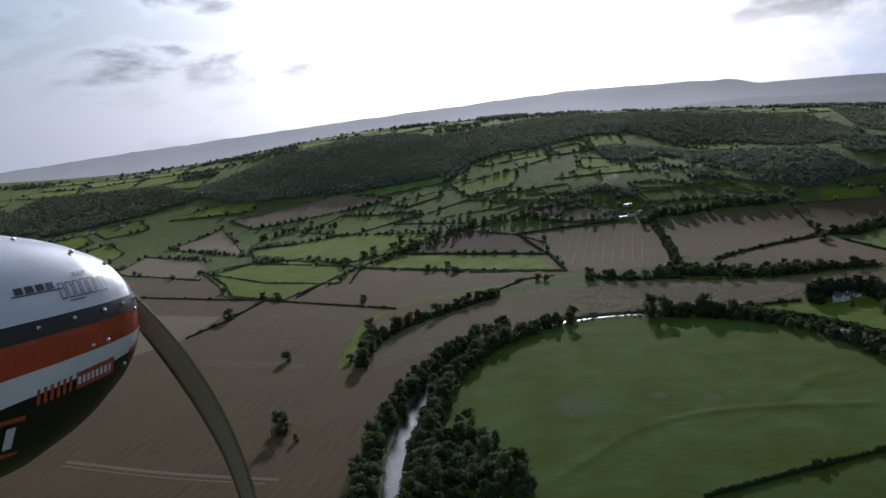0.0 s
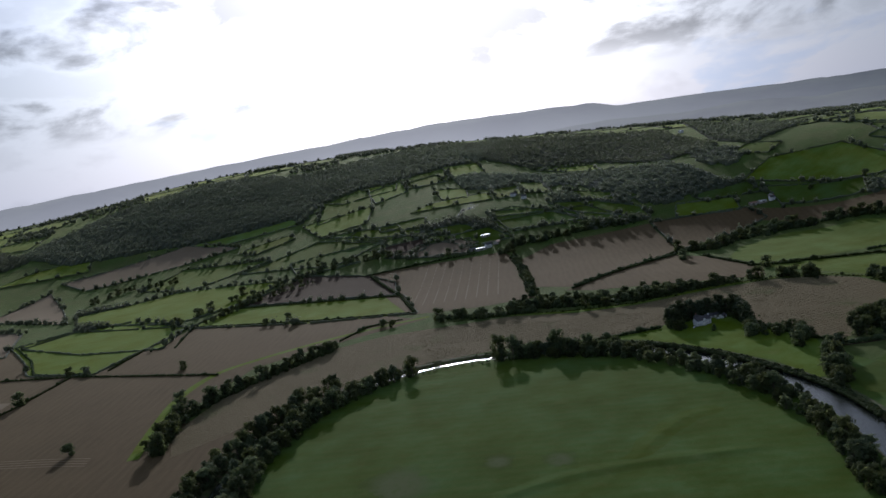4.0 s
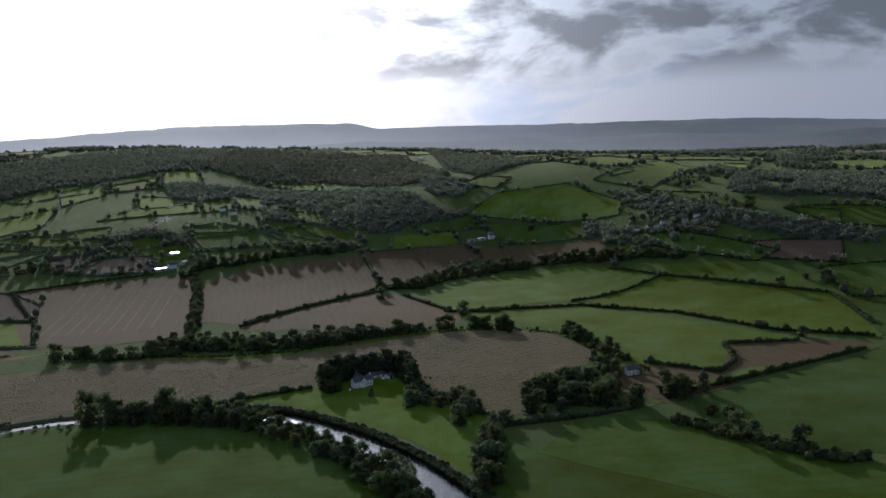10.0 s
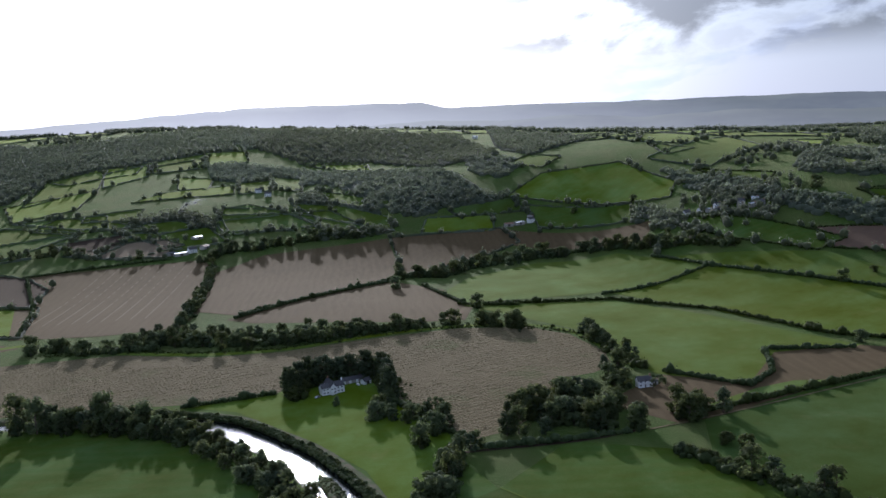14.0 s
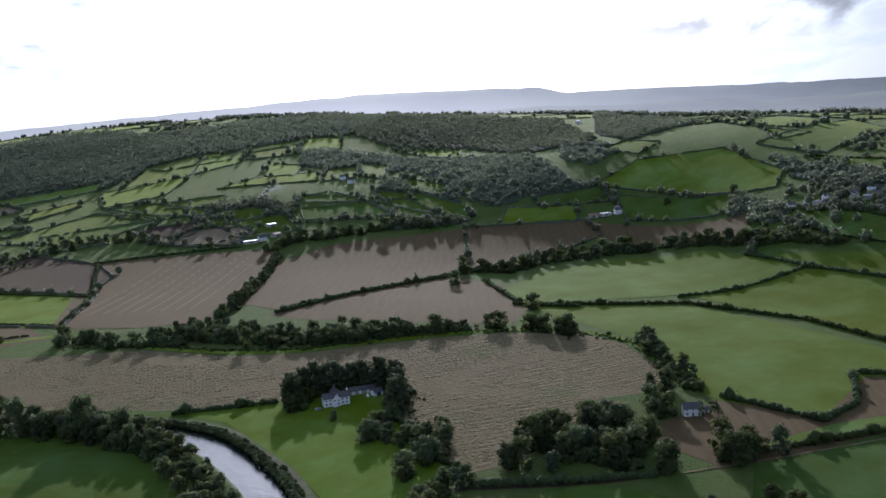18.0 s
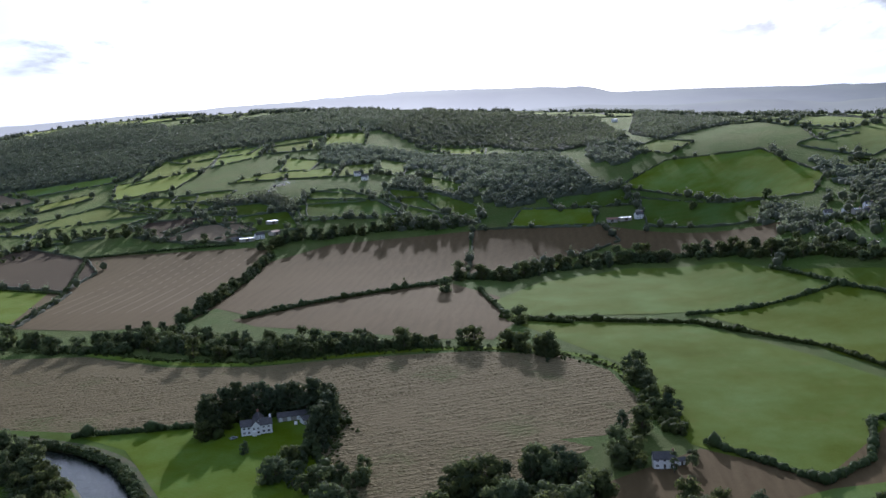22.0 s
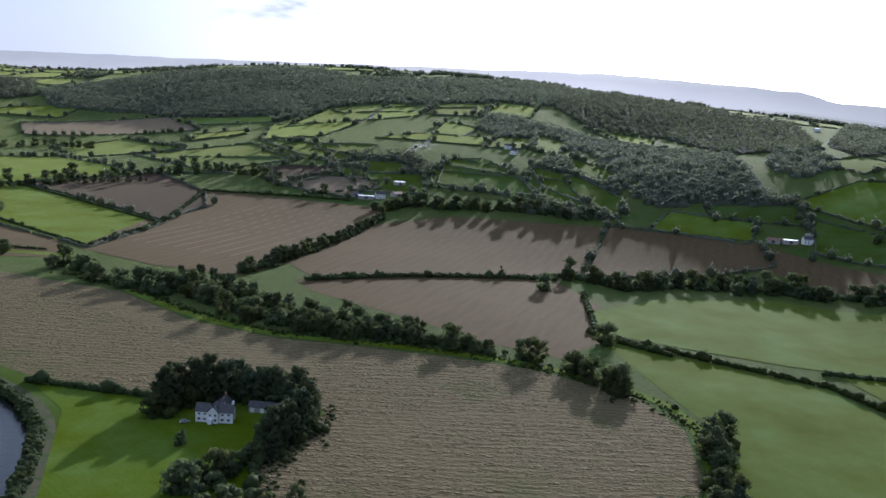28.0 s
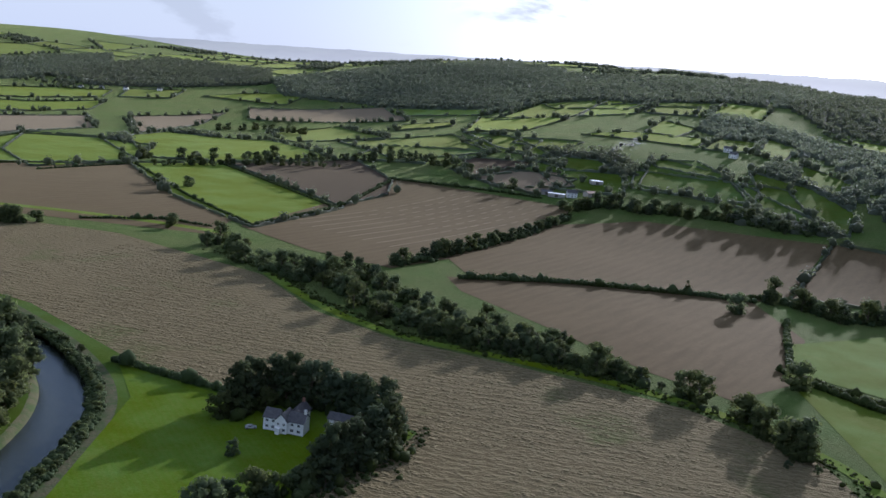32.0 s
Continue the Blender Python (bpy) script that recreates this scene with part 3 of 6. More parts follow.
field("lawn", "lawn", "bright mown lawn beside the river and the white house", "lawn", [(313, 905), (372, 904), (376, 912), (386, 922), (405, 927), (430, 926), (448, 916), (449, 890), (441, 855), (458, 788), (446, 740), (428, 690), (404, 690), (400, 748), (382, 801), (343, 880)])
# the river meadow fills the meander
way = np.gradient(river_line, axis=0)
way /= np.hypot(way[:, 0], way[:, 1])[:, None]
MEADOW_OUTLINE = [(float(p[0] + 13 * w[1]), float(p[1] - 13 * w[0])) for p, w in list(zip(river_line, way))[::3] if p[1] > 430]
field("grass", "river_meadow", "level deep-green meadow inside the river's loop", "meadow", MEADOW_OUTLINE)
field("pasture", "pasture", "dull green grazed pasture", "pasture", [(132, 478), (263, 515), (233, 452)])
field("stubble", "stubble_field", "brown harvested stubble field with faint tramlines", "field", [(-440, 861), (-355, 960), (-245, 931), (-161, 874), (-97, 928), (-101, 828), (-67, 667), (-86, 571), (-119, 554), (-305, 636), (-377, 661)])
field("stubble", "stubble_field", "brown harvested stubble field with faint tramlines", "field", [(-304, 643), (-125, 569), (-81, 571), (-95, 524), (-310, 574)])
field("stubble", "stubble_field", "brown harvested stubble field with faint tramlines", "field", [(-328, 1017), (-295, 1087), (-262, 1211), (-61, 1077), (-113, 937), (-153, 863), (-259, 931)])
field("stubble", "stubble_field", "brown harvested stubble field with faint tramlines", "field", [(-224, 1198), (-177, 1356), (-80, 1368), (136, 1201), (173, 1157), (35, 1103), (-50, 1055)])
field("stubble", "stubble_field", "brown harvested stubble field with faint tramlines", "field", [(-621, 1256), (-589, 1508), (-488, 1525), (-402, 1486), (-328, 1295), (-264, 1215), (-294, 1118), (-435, 1193), (-520, 1146)])
field("straw", "stubble_field", "pale straw-coloured stubble field", "field", [(-433, 1194), (-303, 1123), (-316, 1022), (-354, 967), (-443, 876)])
field("bright", "grass_field", "bright green sunlit grass field", "field", [(-424, 1495), (-358, 1554), (-249, 1551), (-150, 1409), (-163, 1351), (-232, 1194), (-328, 1258), (-363, 1361)])
field("bright", "grass_field", "bright green sunlit grass field", "field", [(-148, 1397), (-91, 1496), (165, 1348), (167, 1200), (38, 1261)])
field("stubble", "stubble_field", "brown harvested stubble field with faint tramlines", "field", [(-154, 1265), (-144, 1404), (42, 1284), (128, 1232), (154, 1175), (66, 1112)])
field("earth", "ploughed_field", "dark brown ploughed field", "field", [(-90, 1496), (23, 1613), (130, 1513), (164, 1437), (154, 1354)])
field("bright", "grass_field", "bright green sunlit grass field", "field", [(-284, 1343), (-404, 1476), (-344, 1551), (-150, 1415), (-165, 1278)])
field("bright", "grass_field", "bright green sunlit grass field", "field", [(-358, 1614), (-392, 1741), (-221, 1777), (-7, 1613), (-95, 1505), (-173, 1454)])
field("grass", "grass_field", "mid-green grass field", "field", [(-304, 1898), (-230, 2000), (-39, 1829), (-188, 1763)])
field("pasture", "pasture", "dull green grazed pasture", "pasture", [(-100, 1781), (55, 1849), (179, 1714), (74, 1629)])
field("straw", "stubble_field", "pale straw-coloured stubble field", "field", [(-617, 1591), (-618, 1792), (-456, 1650), (-411, 1427)])
field("straw", "stubble_field", "pale straw-coloured stubble field", "field", [(-595, 1874), (-521, 2054), (-458, 1895), (-386, 1664)])
field("straw", "stubble_field", "pale straw-coloured stubble field", "field", [(-516, 2121), (-223, 2202), (-118, 2043), (-305, 2044), (-440, 2019)])
field("bright", "grass_field", "bright green sunlit grass field", "field", [(-243, 2191), (6, 2134), (22, 2067), (-173, 2107)])
field("grass", "grass_field", "mid-green grass field", "field", [(61, 1877), (210, 1805), (217, 1716), (167, 1744)])
field("straw", "stubble_field", "pale straw-coloured stubble field", "field", [(201, 1570), (225, 1631), (318, 1608), (298, 1525), (254, 1546)])
field("earth", "ploughed_field", "dark brown ploughed field", "field", [(142, 1674), (250, 1669), (240, 1610), (201, 1573)])
field("grass", "grass_field", "mid-green grass field", "field", [(241, 1712), (317, 1705), (351, 1655), (293, 1643)])
field("grass", "grass_field", "mid-green grass field", "field", [(368, 1676), (486, 1656), (518, 1573), (383, 1597)])
field("bright", "grass_field", "bright green sunlit grass field", "field", [(375, 1727), (393, 1742), (474, 1691), (478, 1665), (388, 1698)])
field("grass", "grass_field", "mid-green grass field", "field", [(478, 1666), (541, 1642), (578, 1509), (517, 1556)])
field("grass", "grass_field", "mid-green grass field", "field", [(225, 1686), (296, 1647), (359, 1650), (383, 1563), (312, 1559)])
field("bright", "grass_field", "bright green sunlit grass field", "field", [(-1031, 1932), (-966, 2047), (-874, 2116), (-815, 2025), (-897, 1824)])
field("bright", "grass_field", "bright green sunlit grass field", "field", [(-851, 1786), (-811, 1851), (-774, 1999), (-691, 1873), (-686, 1653)])
field("grass", "grass_field", "mid-green grass field", "field", [(-864, 2156), (-766, 2227), (-715, 2114), (-797, 2054)])
field("grass", "grass_field", "mid-green grass field", "field", [(-1664, 2446), (-1585, 2573), (-1411, 2474), (-1431, 2257)])
field("grass", "grass_field", "mid-green grass field", "field", [(-1690, 2849), (-1517, 2921), (-1411, 2641)])
field("bright", "grass_field", "bright green sunlit grass field", "field", [(83, 2190), (172, 2248), (261, 2223), (249, 2146), (122, 2133)])
field("bright", "grass_field", "bright green sunlit grass field", "field", [(286, 2198), (359, 2225), (365, 2131), (293, 2119)])
field("grass", "grass_field", "mid-green grass field", "field", [(58, 2002), (80, 2214), (192, 2230), (183, 2043), (87, 2007)])
field("bright", "grass_field", "bright green sunlit grass field", "field", [(186, 2183), (272, 2233), (271, 2103), (192, 2048)])
field("grass", "grass_field", "mid-green grass field", "field", [(283, 2249), (388, 2295), (378, 2127), (280, 2129)])
field("bright", "grass_field", "bright green sunlit grass field", "field", [(387, 2311), (474, 2287), (468, 2158), (389, 2143)])
field("grass", "grass_field", "mid-green grass field", "field", [(377, 1734), (429, 1748), (515, 1624), (510, 1556), (388, 1611)])
field("grass", "grass_field", "mid-green grass field", "field", [(177, 1822), (268, 1808), (258, 1738), (174, 1780)])
field("bright", "grass_field", "bright green sunlit grass field", "field", [(565, 2097), (683, 2004), (668, 1911), (626, 1971)])
field("grass", "grass_field", "mid-green grass field", "field", [(493, 1721), (565, 1653), (611, 1558), (603, 1492), (515, 1617)])
field("bright", "grass_field", "bright green sunlit grass field", "field", [(327, 2058), (391, 2011), (373, 1900), (323, 1933)])
field("grass", "grass_field", "mid-green grass field", "field", [(431, 1942), (491, 1947), (477, 1842), (421, 1833)])
field("grass", "grass_field", "mid-green grass field", "field", [(493, 1991), (540, 1931), (525, 1798), (486, 1839)])
field("grass", "grass_field", "mid-green grass field", "field", [(547, 1787), (605, 1686), (596, 1622), (547, 1700)])
field("bright", "grass_field", "bright green sunlit grass field", "field", [(658, 1516), (741, 1474), (726, 1422), (633, 1460)])
field("grass", "grass_field", "mid-green grass field", "field", [(794, 1469), (894, 1351), (867, 1301), (779, 1392)])
# lighter grass colour makes up for this slope facing away from the sun
field("bright", "grass_field", "bright green sunlit grass field", "field", [(783, 1517), (860, 1562), (960, 1498), (964, 1353), (928, 1308), (862, 1402)])
field("grass", "grass_field", "mid-green grass field", "field", [(100, 1783), (136, 1850), (270, 1695), (159, 1722)])
field("pasture", "pasture", "dull green grazed pasture", "pasture", [(-3, 1741), (177, 1712), (147, 1618), (12, 1616)])
field("straw", "stubble_field", "pale straw-coloured stubble field", "field", [(161, 1603), (287, 1629), (325, 1576), (249, 1538)])
field("red_earth", "ploughed_field", "red-brown ploughed field", "field", [(932, 1048), (996, 975), (952, 931), (913, 1000)])
field("grass", "grass_field", "mid-green grass field", "field", [(878, 1255), (908, 1155), (935, 1006), (903, 1006), (874, 1107)])
field("grass", "grass_field", "mid-green grass field", "field", [(1003, 1372), (1020, 1219), (982, 1190), (995, 1319)])
field("bright", "grass_field", "bright green sunlit grass field", "field", [(1164, 1397), (1223, 1380), (1149, 1312)])
field("grass", "grass_field", "mid-green grass field", "field", [(1023, 1090), (1067, 1045), (1022, 1002)])
field("grass", "grass_field", "mid-green grass field", "field", [(1121, 1258), (1147, 1185), (1079, 1150)])
field("grass", "grass_field", "mid-green grass field", "field", [(1158, 1785), (1155, 1572), (1084, 1507), (1050, 1593)])
field("grass", "grass_field", "mid-green grass field", "field", [(1031, 1087), (1130, 1030), (1062, 971), (1007, 1034)])
field("bright", "grass_field", "bright green sunlit grass field", "field", [(1228, 1458), (1297, 1445), (1198, 1347)])
field("pasture", "pasture", "dull green grazed pasture", "pasture", [(695, 1537), (785, 1508), (785, 1456), (699, 1493)])
field("grass", "grass_field", "mid-green grass field", "field", [(897, 1698), (920, 1620), (873, 1588), (843, 1672)])
field("grass", "grass_field", "mid-green grass field", "field", [(1093, 1662), (1044, 1600), (1058, 1739)])
field("grass", "grass_field", "mid-green grass field", "field", [(1046, 1563), (1068, 1463), (1018, 1467)])


# ---- tracks and worn patches in the grass ----
def lane(name, label, category, pts, half, material, lift):
    return tagged(ribbon(name, smooth_line(pts, 6.0), [(-half, lift), (half, lift)], material), label, category, kind="structure")


def worn(label, x, y, rx, ry, material):
    bm = bmesh.new()
    ring = []
    for k in range(64):
        a = 2 * math.pi * k / 64
        s = 1 + 0.5 * noise.noise((math.cos(a) * 1.6 + x, math.sin(a) * 1.6, y)) + 0.3 * noise.noise((math.cos(a) * 5 + x, math.sin(a) * 5, y))
        ring.append(bm.verts.new((s * math.cos(a), s * math.sin(a), 0)))
    bm.faces.new(ring)
    ob = tagged(mesh_object("worn_patch", bm, material), label, "grass patch", kind="structure")
    ob.matrix_basis = Matrix.LocRotScale((x, y, height(x, y) + 0.165), None, (rx, ry, 1))
    return ob


def terrace(label, pts, rise):
    """An old river bank: a low grassy step along a line, dying away at both ends."""
    line = smooth_line(pts, 6.0)
    fade = np.minimum(1, np.minimum(np.arange(len(line)), np.arange(len(line))[::-1]) / 5)
    t = np.gradient(line, axis=0)
    t /= np.hypot(t[:, 0], t[:, 1])[:, None]
    verts, faces = [], []
    for k, (p, w) in enumerate(zip(line, t)):
        wide = 1 + 0.35 * noise.noise((p[0] / 18, p[1] / 18, 0))
        for o, z in ((-11, 0.0), (-6, 0.35), (-2, 1.0), (1, 0.9), (4, 0.2), (9, 0.0)):
            q = p + np.array((w[1], -w[0])) * o * wide
            verts.append((q[0], q[1], height(*q) + 0.15 + (0.02 + z * rise) * fade[k]))
        if k:
            faces += [((k - 1) * 6 + j, (k - 1) * 6 + j + 1, k * 6 + j + 1, k * 6 + j) for j in range(5)]
    return tagged(raw_object("grass_bank", verts, faces, FIELD["grass"], True), label, "grass bank", kind="structure")


terrace("low grassy bank of an old river course curving over the meadow", [(40, 505), (83, 550), (128, 593), (182, 610), (229, 609), (282, 598), (320, 591)], 0.75)
terrace("low grassy bank forking across the river meadow", [(229, 609), (252, 635), (271, 653), (296, 669), (324, 672)], 0.6)
worn("pale scuffed patch in the river meadow", 88, 654, 24, 34, SCUFFED)
worn("pale scuffed patch in the river meadow", 155, 659, 10, 13, SCUFFED)
worn("pale scuffed patch in the river meadow", 192, 641, 10, 14, SCUFFED)
lane("headland", "pale strip of straw along the stubble headland", "field edge", [(-306, 641), (-214, 597), (-127, 565)], 2.2, FIELD["straw"], 0.22)
lane("headland", "pale strip of straw along the stubble headland", "field edge", [(-308, 634), (-216, 590), (-135, 560)], 1.0, FIELD["straw"], 0.22)
lane("lane", "pale farm lane under the trees", "lane", [(448, 751), (469, 747), (502, 740), (526, 737), (556, 738)], 1.5, FIELD["earth"], 0.22)
lane("grass_verge", "bright grass verge beside the belt of trees", "verge", [(-112, 822), (-109, 908), (-100, 1000), (-72, 1072), (-30, 1104), (29, 1132), (90, 1152), (152, 1164), (182, 1166)], 5.0, FIELD["bright"], 0.22)
lane("grass_verge", "bright weedy verge round the hay field", "verge", [(262, 1086), (330, 1043), (390, 1023), (446, 1023), (538, 1018), (597, 992), (618, 951), (618, 894), (608, 862)], 3.6, FIELD["bright"], 0.24)
lane("headland", "pale grass edge between two pastures", "field edge", [(456, 699), (473, 659), (490, 630), (530, 552)], 0.6, FIELD["meadow"], 0.3)
lane("lane", "farm track between low hedges", "lane", [(560, 736), (602, 738), (647, 742), (701, 748), (767, 754), (800, 757)], 0.8, FIELD["hay"], 0.3)
for k in range(9):
    lane("tramline", "pale tramline across the stubble", "field track", [(166 + 14 * k, 1252 - 3.5 * k), (197 + 14 * k, 1385 - 3 * k), (227 + 14 * k, 1510 - 3 * k)], 0.8, FIELD["straw"], 0.3)
for k in range(4):
    lane("tramline", "pale row of straw left across the stubble", "field track", [(-270, 890 + 6 * k), (-190, 853 + 6 * k), (-148, 830 + 6 * k)], 0.6, FIELD["straw"], 0.22)


# ---- hedges and belts of trees ----
HEDGES = [
    [(442, 866), (440, 852), (447, 829), (452, 812)],
    [(580, 1101), (703, 1049), (756, 962), (778, 846), (819, 779)],
    [(706, 1075), (823, 1074)],
    [(812, 1160), (827, 1068), (885, 885), (844, 800)],
    [(624, 826), (654, 774), (685, 792), (713, 839), (768, 810)],
    [(585, 745), (683, 753), (788, 761)],
    [(557, 702), (569, 668), (591, 614), (603, 597)],
    [(310, 906), (371, 907)],
    [(362, 1164), (456, 1229), (545, 1267)],
    [(567, 1227), (575, 1106)],
    [(-139, 1399), (35, 1279), (161, 1207)],
    [(-89, 1487), (157, 1343)],
    [(164, 1204), (160, 1338), (131, 1505)],
    [(66, 1121), (102, 1171), (145, 1177)],
    [(-146, 1269), (-140, 1396)],
    [(125, 1517), (242, 1519), (307, 1516)],
    [(371, 1179), (495, 1244), (553, 1285)],
    [(-474, 1320), (-259, 1203), (-70, 1067)],
    [(-215, 1201), (-171, 1349)],
    [(-319, 1018), (-289, 1091), (-259, 1203)],
    [(137, 478), (201, 499), (261, 517)],
    [(-415, 1493), (-355, 1364), (-320, 1259), (-234, 1195)],
    [(570, 1106), (589, 1091), (619, 1075)],
    [(445, 797), (462, 774)],
    [(467, 750), (507, 741), (548, 736)],
]
BELTS = [
    [(275, 1109), (324, 1077), (368, 1052), (399, 1037), (429, 1034), (457, 1039), (488, 1035), (513, 1032)],
    [(313, 1166), (325, 1237), (339, 1325), (354, 1445)],
    [(343, 1482), (380, 1515), (422, 1509), (503, 1512), (575, 1489)],
    [(559, 1286), (603, 1262), (646, 1294), (706, 1308), (751, 1293), (789, 1276), (821, 1215), (846, 1153)],
    [(845, 1150), (870, 1088)],
    [(-84, 529), (-75, 602), (-69, 665), (-64, 734), (-40, 803), (-4, 850), (39, 897), (90, 925), (131, 945)],
    [(-26, 600), (-9, 623), (-1, 671), (-7, 724), (10, 786), (53, 846), (102, 876), (152, 892)],
    [(188, 961), (246, 906), (281, 867), (309, 828)],
    [(309, 828), (330, 790), (349, 742), (350, 703)],
    [(318, 897), (346, 863), (373, 810), (389, 767)],
    [(194, 1131), (246, 1100), (292, 1083)],
    [(627, 949), (618, 887), (615, 841)],
    [(524, 1031), (556, 1013), (578, 992), (595, 969)],
    [(150, 1089), (103, 1090)],
    [(-122, 1411), (-48, 1515), (33, 1553)],
    [(277, 1134), (323, 1114), (361, 1085), (401, 1062), (435, 1060), (466, 1061)],
    [(-93, 821), (-88, 904), (-60, 959), (-30, 995), (1, 1029), (56, 1081)],
    [(556, 702), (564, 685), (571, 655), (579, 629), (588, 607), (606, 597)],
    [(455, 755), (435, 716), (417, 686), (403, 662)],
    [(-110, 1449), (-77, 1491)],
    [(-71, 1522), (-40, 1557)],
    [(-26, 1577), (16, 1611), (70, 1613), (103, 1627)],
    [(-397, 1871), (-339, 1943), (-240, 1904)],
    [(32, 1658), (146, 1617), (185, 1593)],
    [(502, 791), (515, 776), (531, 758), (545, 744)],
]
GARDEN = [(424, 825), (434, 847), (444, 815), (455, 820), (449, 781), (436, 771), (464, 812), (457, 793), (439, 858), (447, 840)]
LANE = [(508, 790), (524, 798), (540, 803), (550, 809), (554, 793), (578, 812), (599, 844), (529, 776), (547, 763), (513, 765), (487, 766), (555, 740), (589, 743), (601, 745), (560, 777)]
LANE2 = [(440, 737), (459, 751), (423, 696), (409, 674), (507, 783), (538, 808), (580, 821), (625, 868), (621, 921), (444, 793), (583, 995), (592, 740), (583, 743), (584, 699), (581, 656), (586, 629)]
LONE = [(-143, 657), (-128, 636), (-287, 1099), (-174, 870), (-265, 1217), (-246, 1216), (1, 1322), (130, 1148), (-115, 1128), (188, 1118), (231, 1095), (59, 1087), (-95, 973), (-106, 846), (-93, 822)]
LONE2 = [(120, 1161), (186, 1135), (210, 1121), (-30, 1312), (-140, 1502), (-127, 1522), (-98, 1554), (-80, 1585), (-169, 1409), (-167, 1438), (-163, 1448), (-142, 1479), (-90, 1561), (579, 1082), (564, 1014), (578, 993)]
LONE3 = [(500, 1248), (555, 1274), (584, 990), (834, 1398), (265, 1539), (354, 1492), (401, 840), (536, 1223), (567, 1008)]
LONE4 = [(869, 936), (898, 932), (903, 910), (781, 819), (365, 1291), (1001, 1126), (899, 1352)]
HOUSEWOOD = [(384, 891), (381, 901), (384, 908), (392, 912), (400, 914), (408, 917), (418, 917), (428, 915), (438, 911), (446, 902), (447, 890), (444, 880), (442, 870), (440, 862)]
WOODS = [
    [(440, 2613), (518, 2492), (497, 2304), (473, 2310)],
    [(322, 2753), (441, 2779), (653, 2623), (499, 2344)],
    [(1098, 2453), (1054, 1751), (893, 1690), (907, 1868)],
    [(643, 1659), (754, 1571), (791, 1511), (691, 1537), (643, 1528), (614, 1582)],
    [(835, 1860), (877, 1646), (810, 1597), (783, 1672)],
    [(379, 2211), (559, 2024), (614, 1877), (518, 1845), (387, 2005)],
    [(506, 1792), (635, 1665), (603, 1574), (508, 1712)],
    [(-493, 2776), (-192, 2717), (102, 2645), (307, 2757), (440, 2613), (461, 2313), (271, 2255), (78, 2228), (24, 2063), (-287, 2213)],
    [(555, 1993), (682, 1878), (756, 1774), (768, 1589), (742, 1554), (637, 1622), (613, 1680), (563, 1854)],
    [(486, 2347), (645, 2679), (787, 2478), (949, 2268), (878, 1780), (763, 1804), (688, 2038), (567, 2126)],
    [(-708, 2469), (-520, 2765), (-237, 2865), (-46, 2749), (91, 2303), (28, 2162), (-302, 2229), (-538, 2271)],
    [(-1202, 2263), (-1218, 2687), (-818, 2624), (-652, 2390), (-821, 2235), (-969, 2129)],
    [(-1390, 2256), (-1350, 2601), (-1100, 2347), (-1108, 2023)],
    [(1127, 1303), (1453, 1307), (1166, 1066), (1063, 1126), (1031, 1196)],
    [(985, 1431), (985, 1300), (975, 1115), (1044, 965), (1012, 938), (962, 1027), (944, 1154), (957, 1332)],
    [(898, 1335), (898, 1249), (886, 1175), (857, 1229), (869, 1302)],
    [(-397, 1777), (-309, 1774), (-257, 1576), (-287, 1506), (-350, 1574)],
    [(240, 1739), (324, 1758), (378, 1676), (364, 1618), (315, 1651)],
    [(518, 1566), (599, 1536), (601, 1482), (498, 1505)],
]
HAMLET = [(896, 1221), (906, 1206), (918, 1192), (916, 1186), (908, 1178), (927, 1160), (933, 1168), (933, 1147), (940, 1141), (945, 1159), (954, 1126), (908, 1193)]


rng = np.random.default_rng(7)


def ico(sub):
    bm = bmesh.new()
    bmesh.ops.create_icosphere(bm, subdivisions=sub, radius=1.0)
    v = np.array([p.co[:] for p in bm.verts])
    f = np.array([[p.index for p in q.verts] for q in bm.faces])
    bm.free()
    return v, f


ICO = {k: ico(k) for k in (1, 2)}


def lumps(centres, radii, squash=0.85, sub=1, rough=0.28, cards=0, card=0.5):
    """Vertices and faces of leafy lumps: dented balls with loose leaf sprays standing off them."""
    base, tri = ICO[sub]
    centres, radii = np.asarray(centres, float), np.asarray(radii, float)
    n, m = len(centres), len(base)
    r = 1 + rough * rng.normal(size=(n, m, 1)).clip(-1.6, 1.6)
    v = base[None] * r * radii[:, None, None] * np.array([1, 1, squash])
    v = (v + centres[:, None]).reshape(-1, 3)
    f = (tri[None] + (np.arange(n) * m)[:, None, None]).reshape(-1, 3)
    if cards:
        d = rng.normal(size=(n, cards, 3))
        d /= np.linalg.norm(d, axis=2, keepdims=True)
        p = centres[:, None] + d * (radii[:, None] * rng.uniform(0.85, 1.2, (n, cards)))[..., None] * np.array([1, 1, squash])
        a = rng.normal(size=p.shape)
        a = a / np.linalg.norm(a, axis=2, keepdims=True) * card * radii[:, None, None]
        b = rng.normal(size=p.shape)
        b = b / np.linalg.norm(b, axis=2, keepdims=True) * card * radii[:, None, None]
        q = np.stack([p - a, p + b, p + a * 0.9], 2).reshape(-1, 3)
        k = len(v) + np.arange(len(q)).reshape(-1, 3)
        v, f = np.concatenate([v, q]), np.concatenate([f, k])
    return v, f


def rounded(q, centres, each, lift=0.5):
    """Normals for leaf sprays that follow the rounded crown they belong to."""
    c = np.repeat(np.asarray(centres, float), each, axis=0)
    n = q - c
    n /= np.linalg.norm(n, axis=1, keepdims=True) + 1e-9
    n[:, 2] += lift
    return n / (np.linalg.norm(n, axis=1, keepdims=True) + 1e-9)


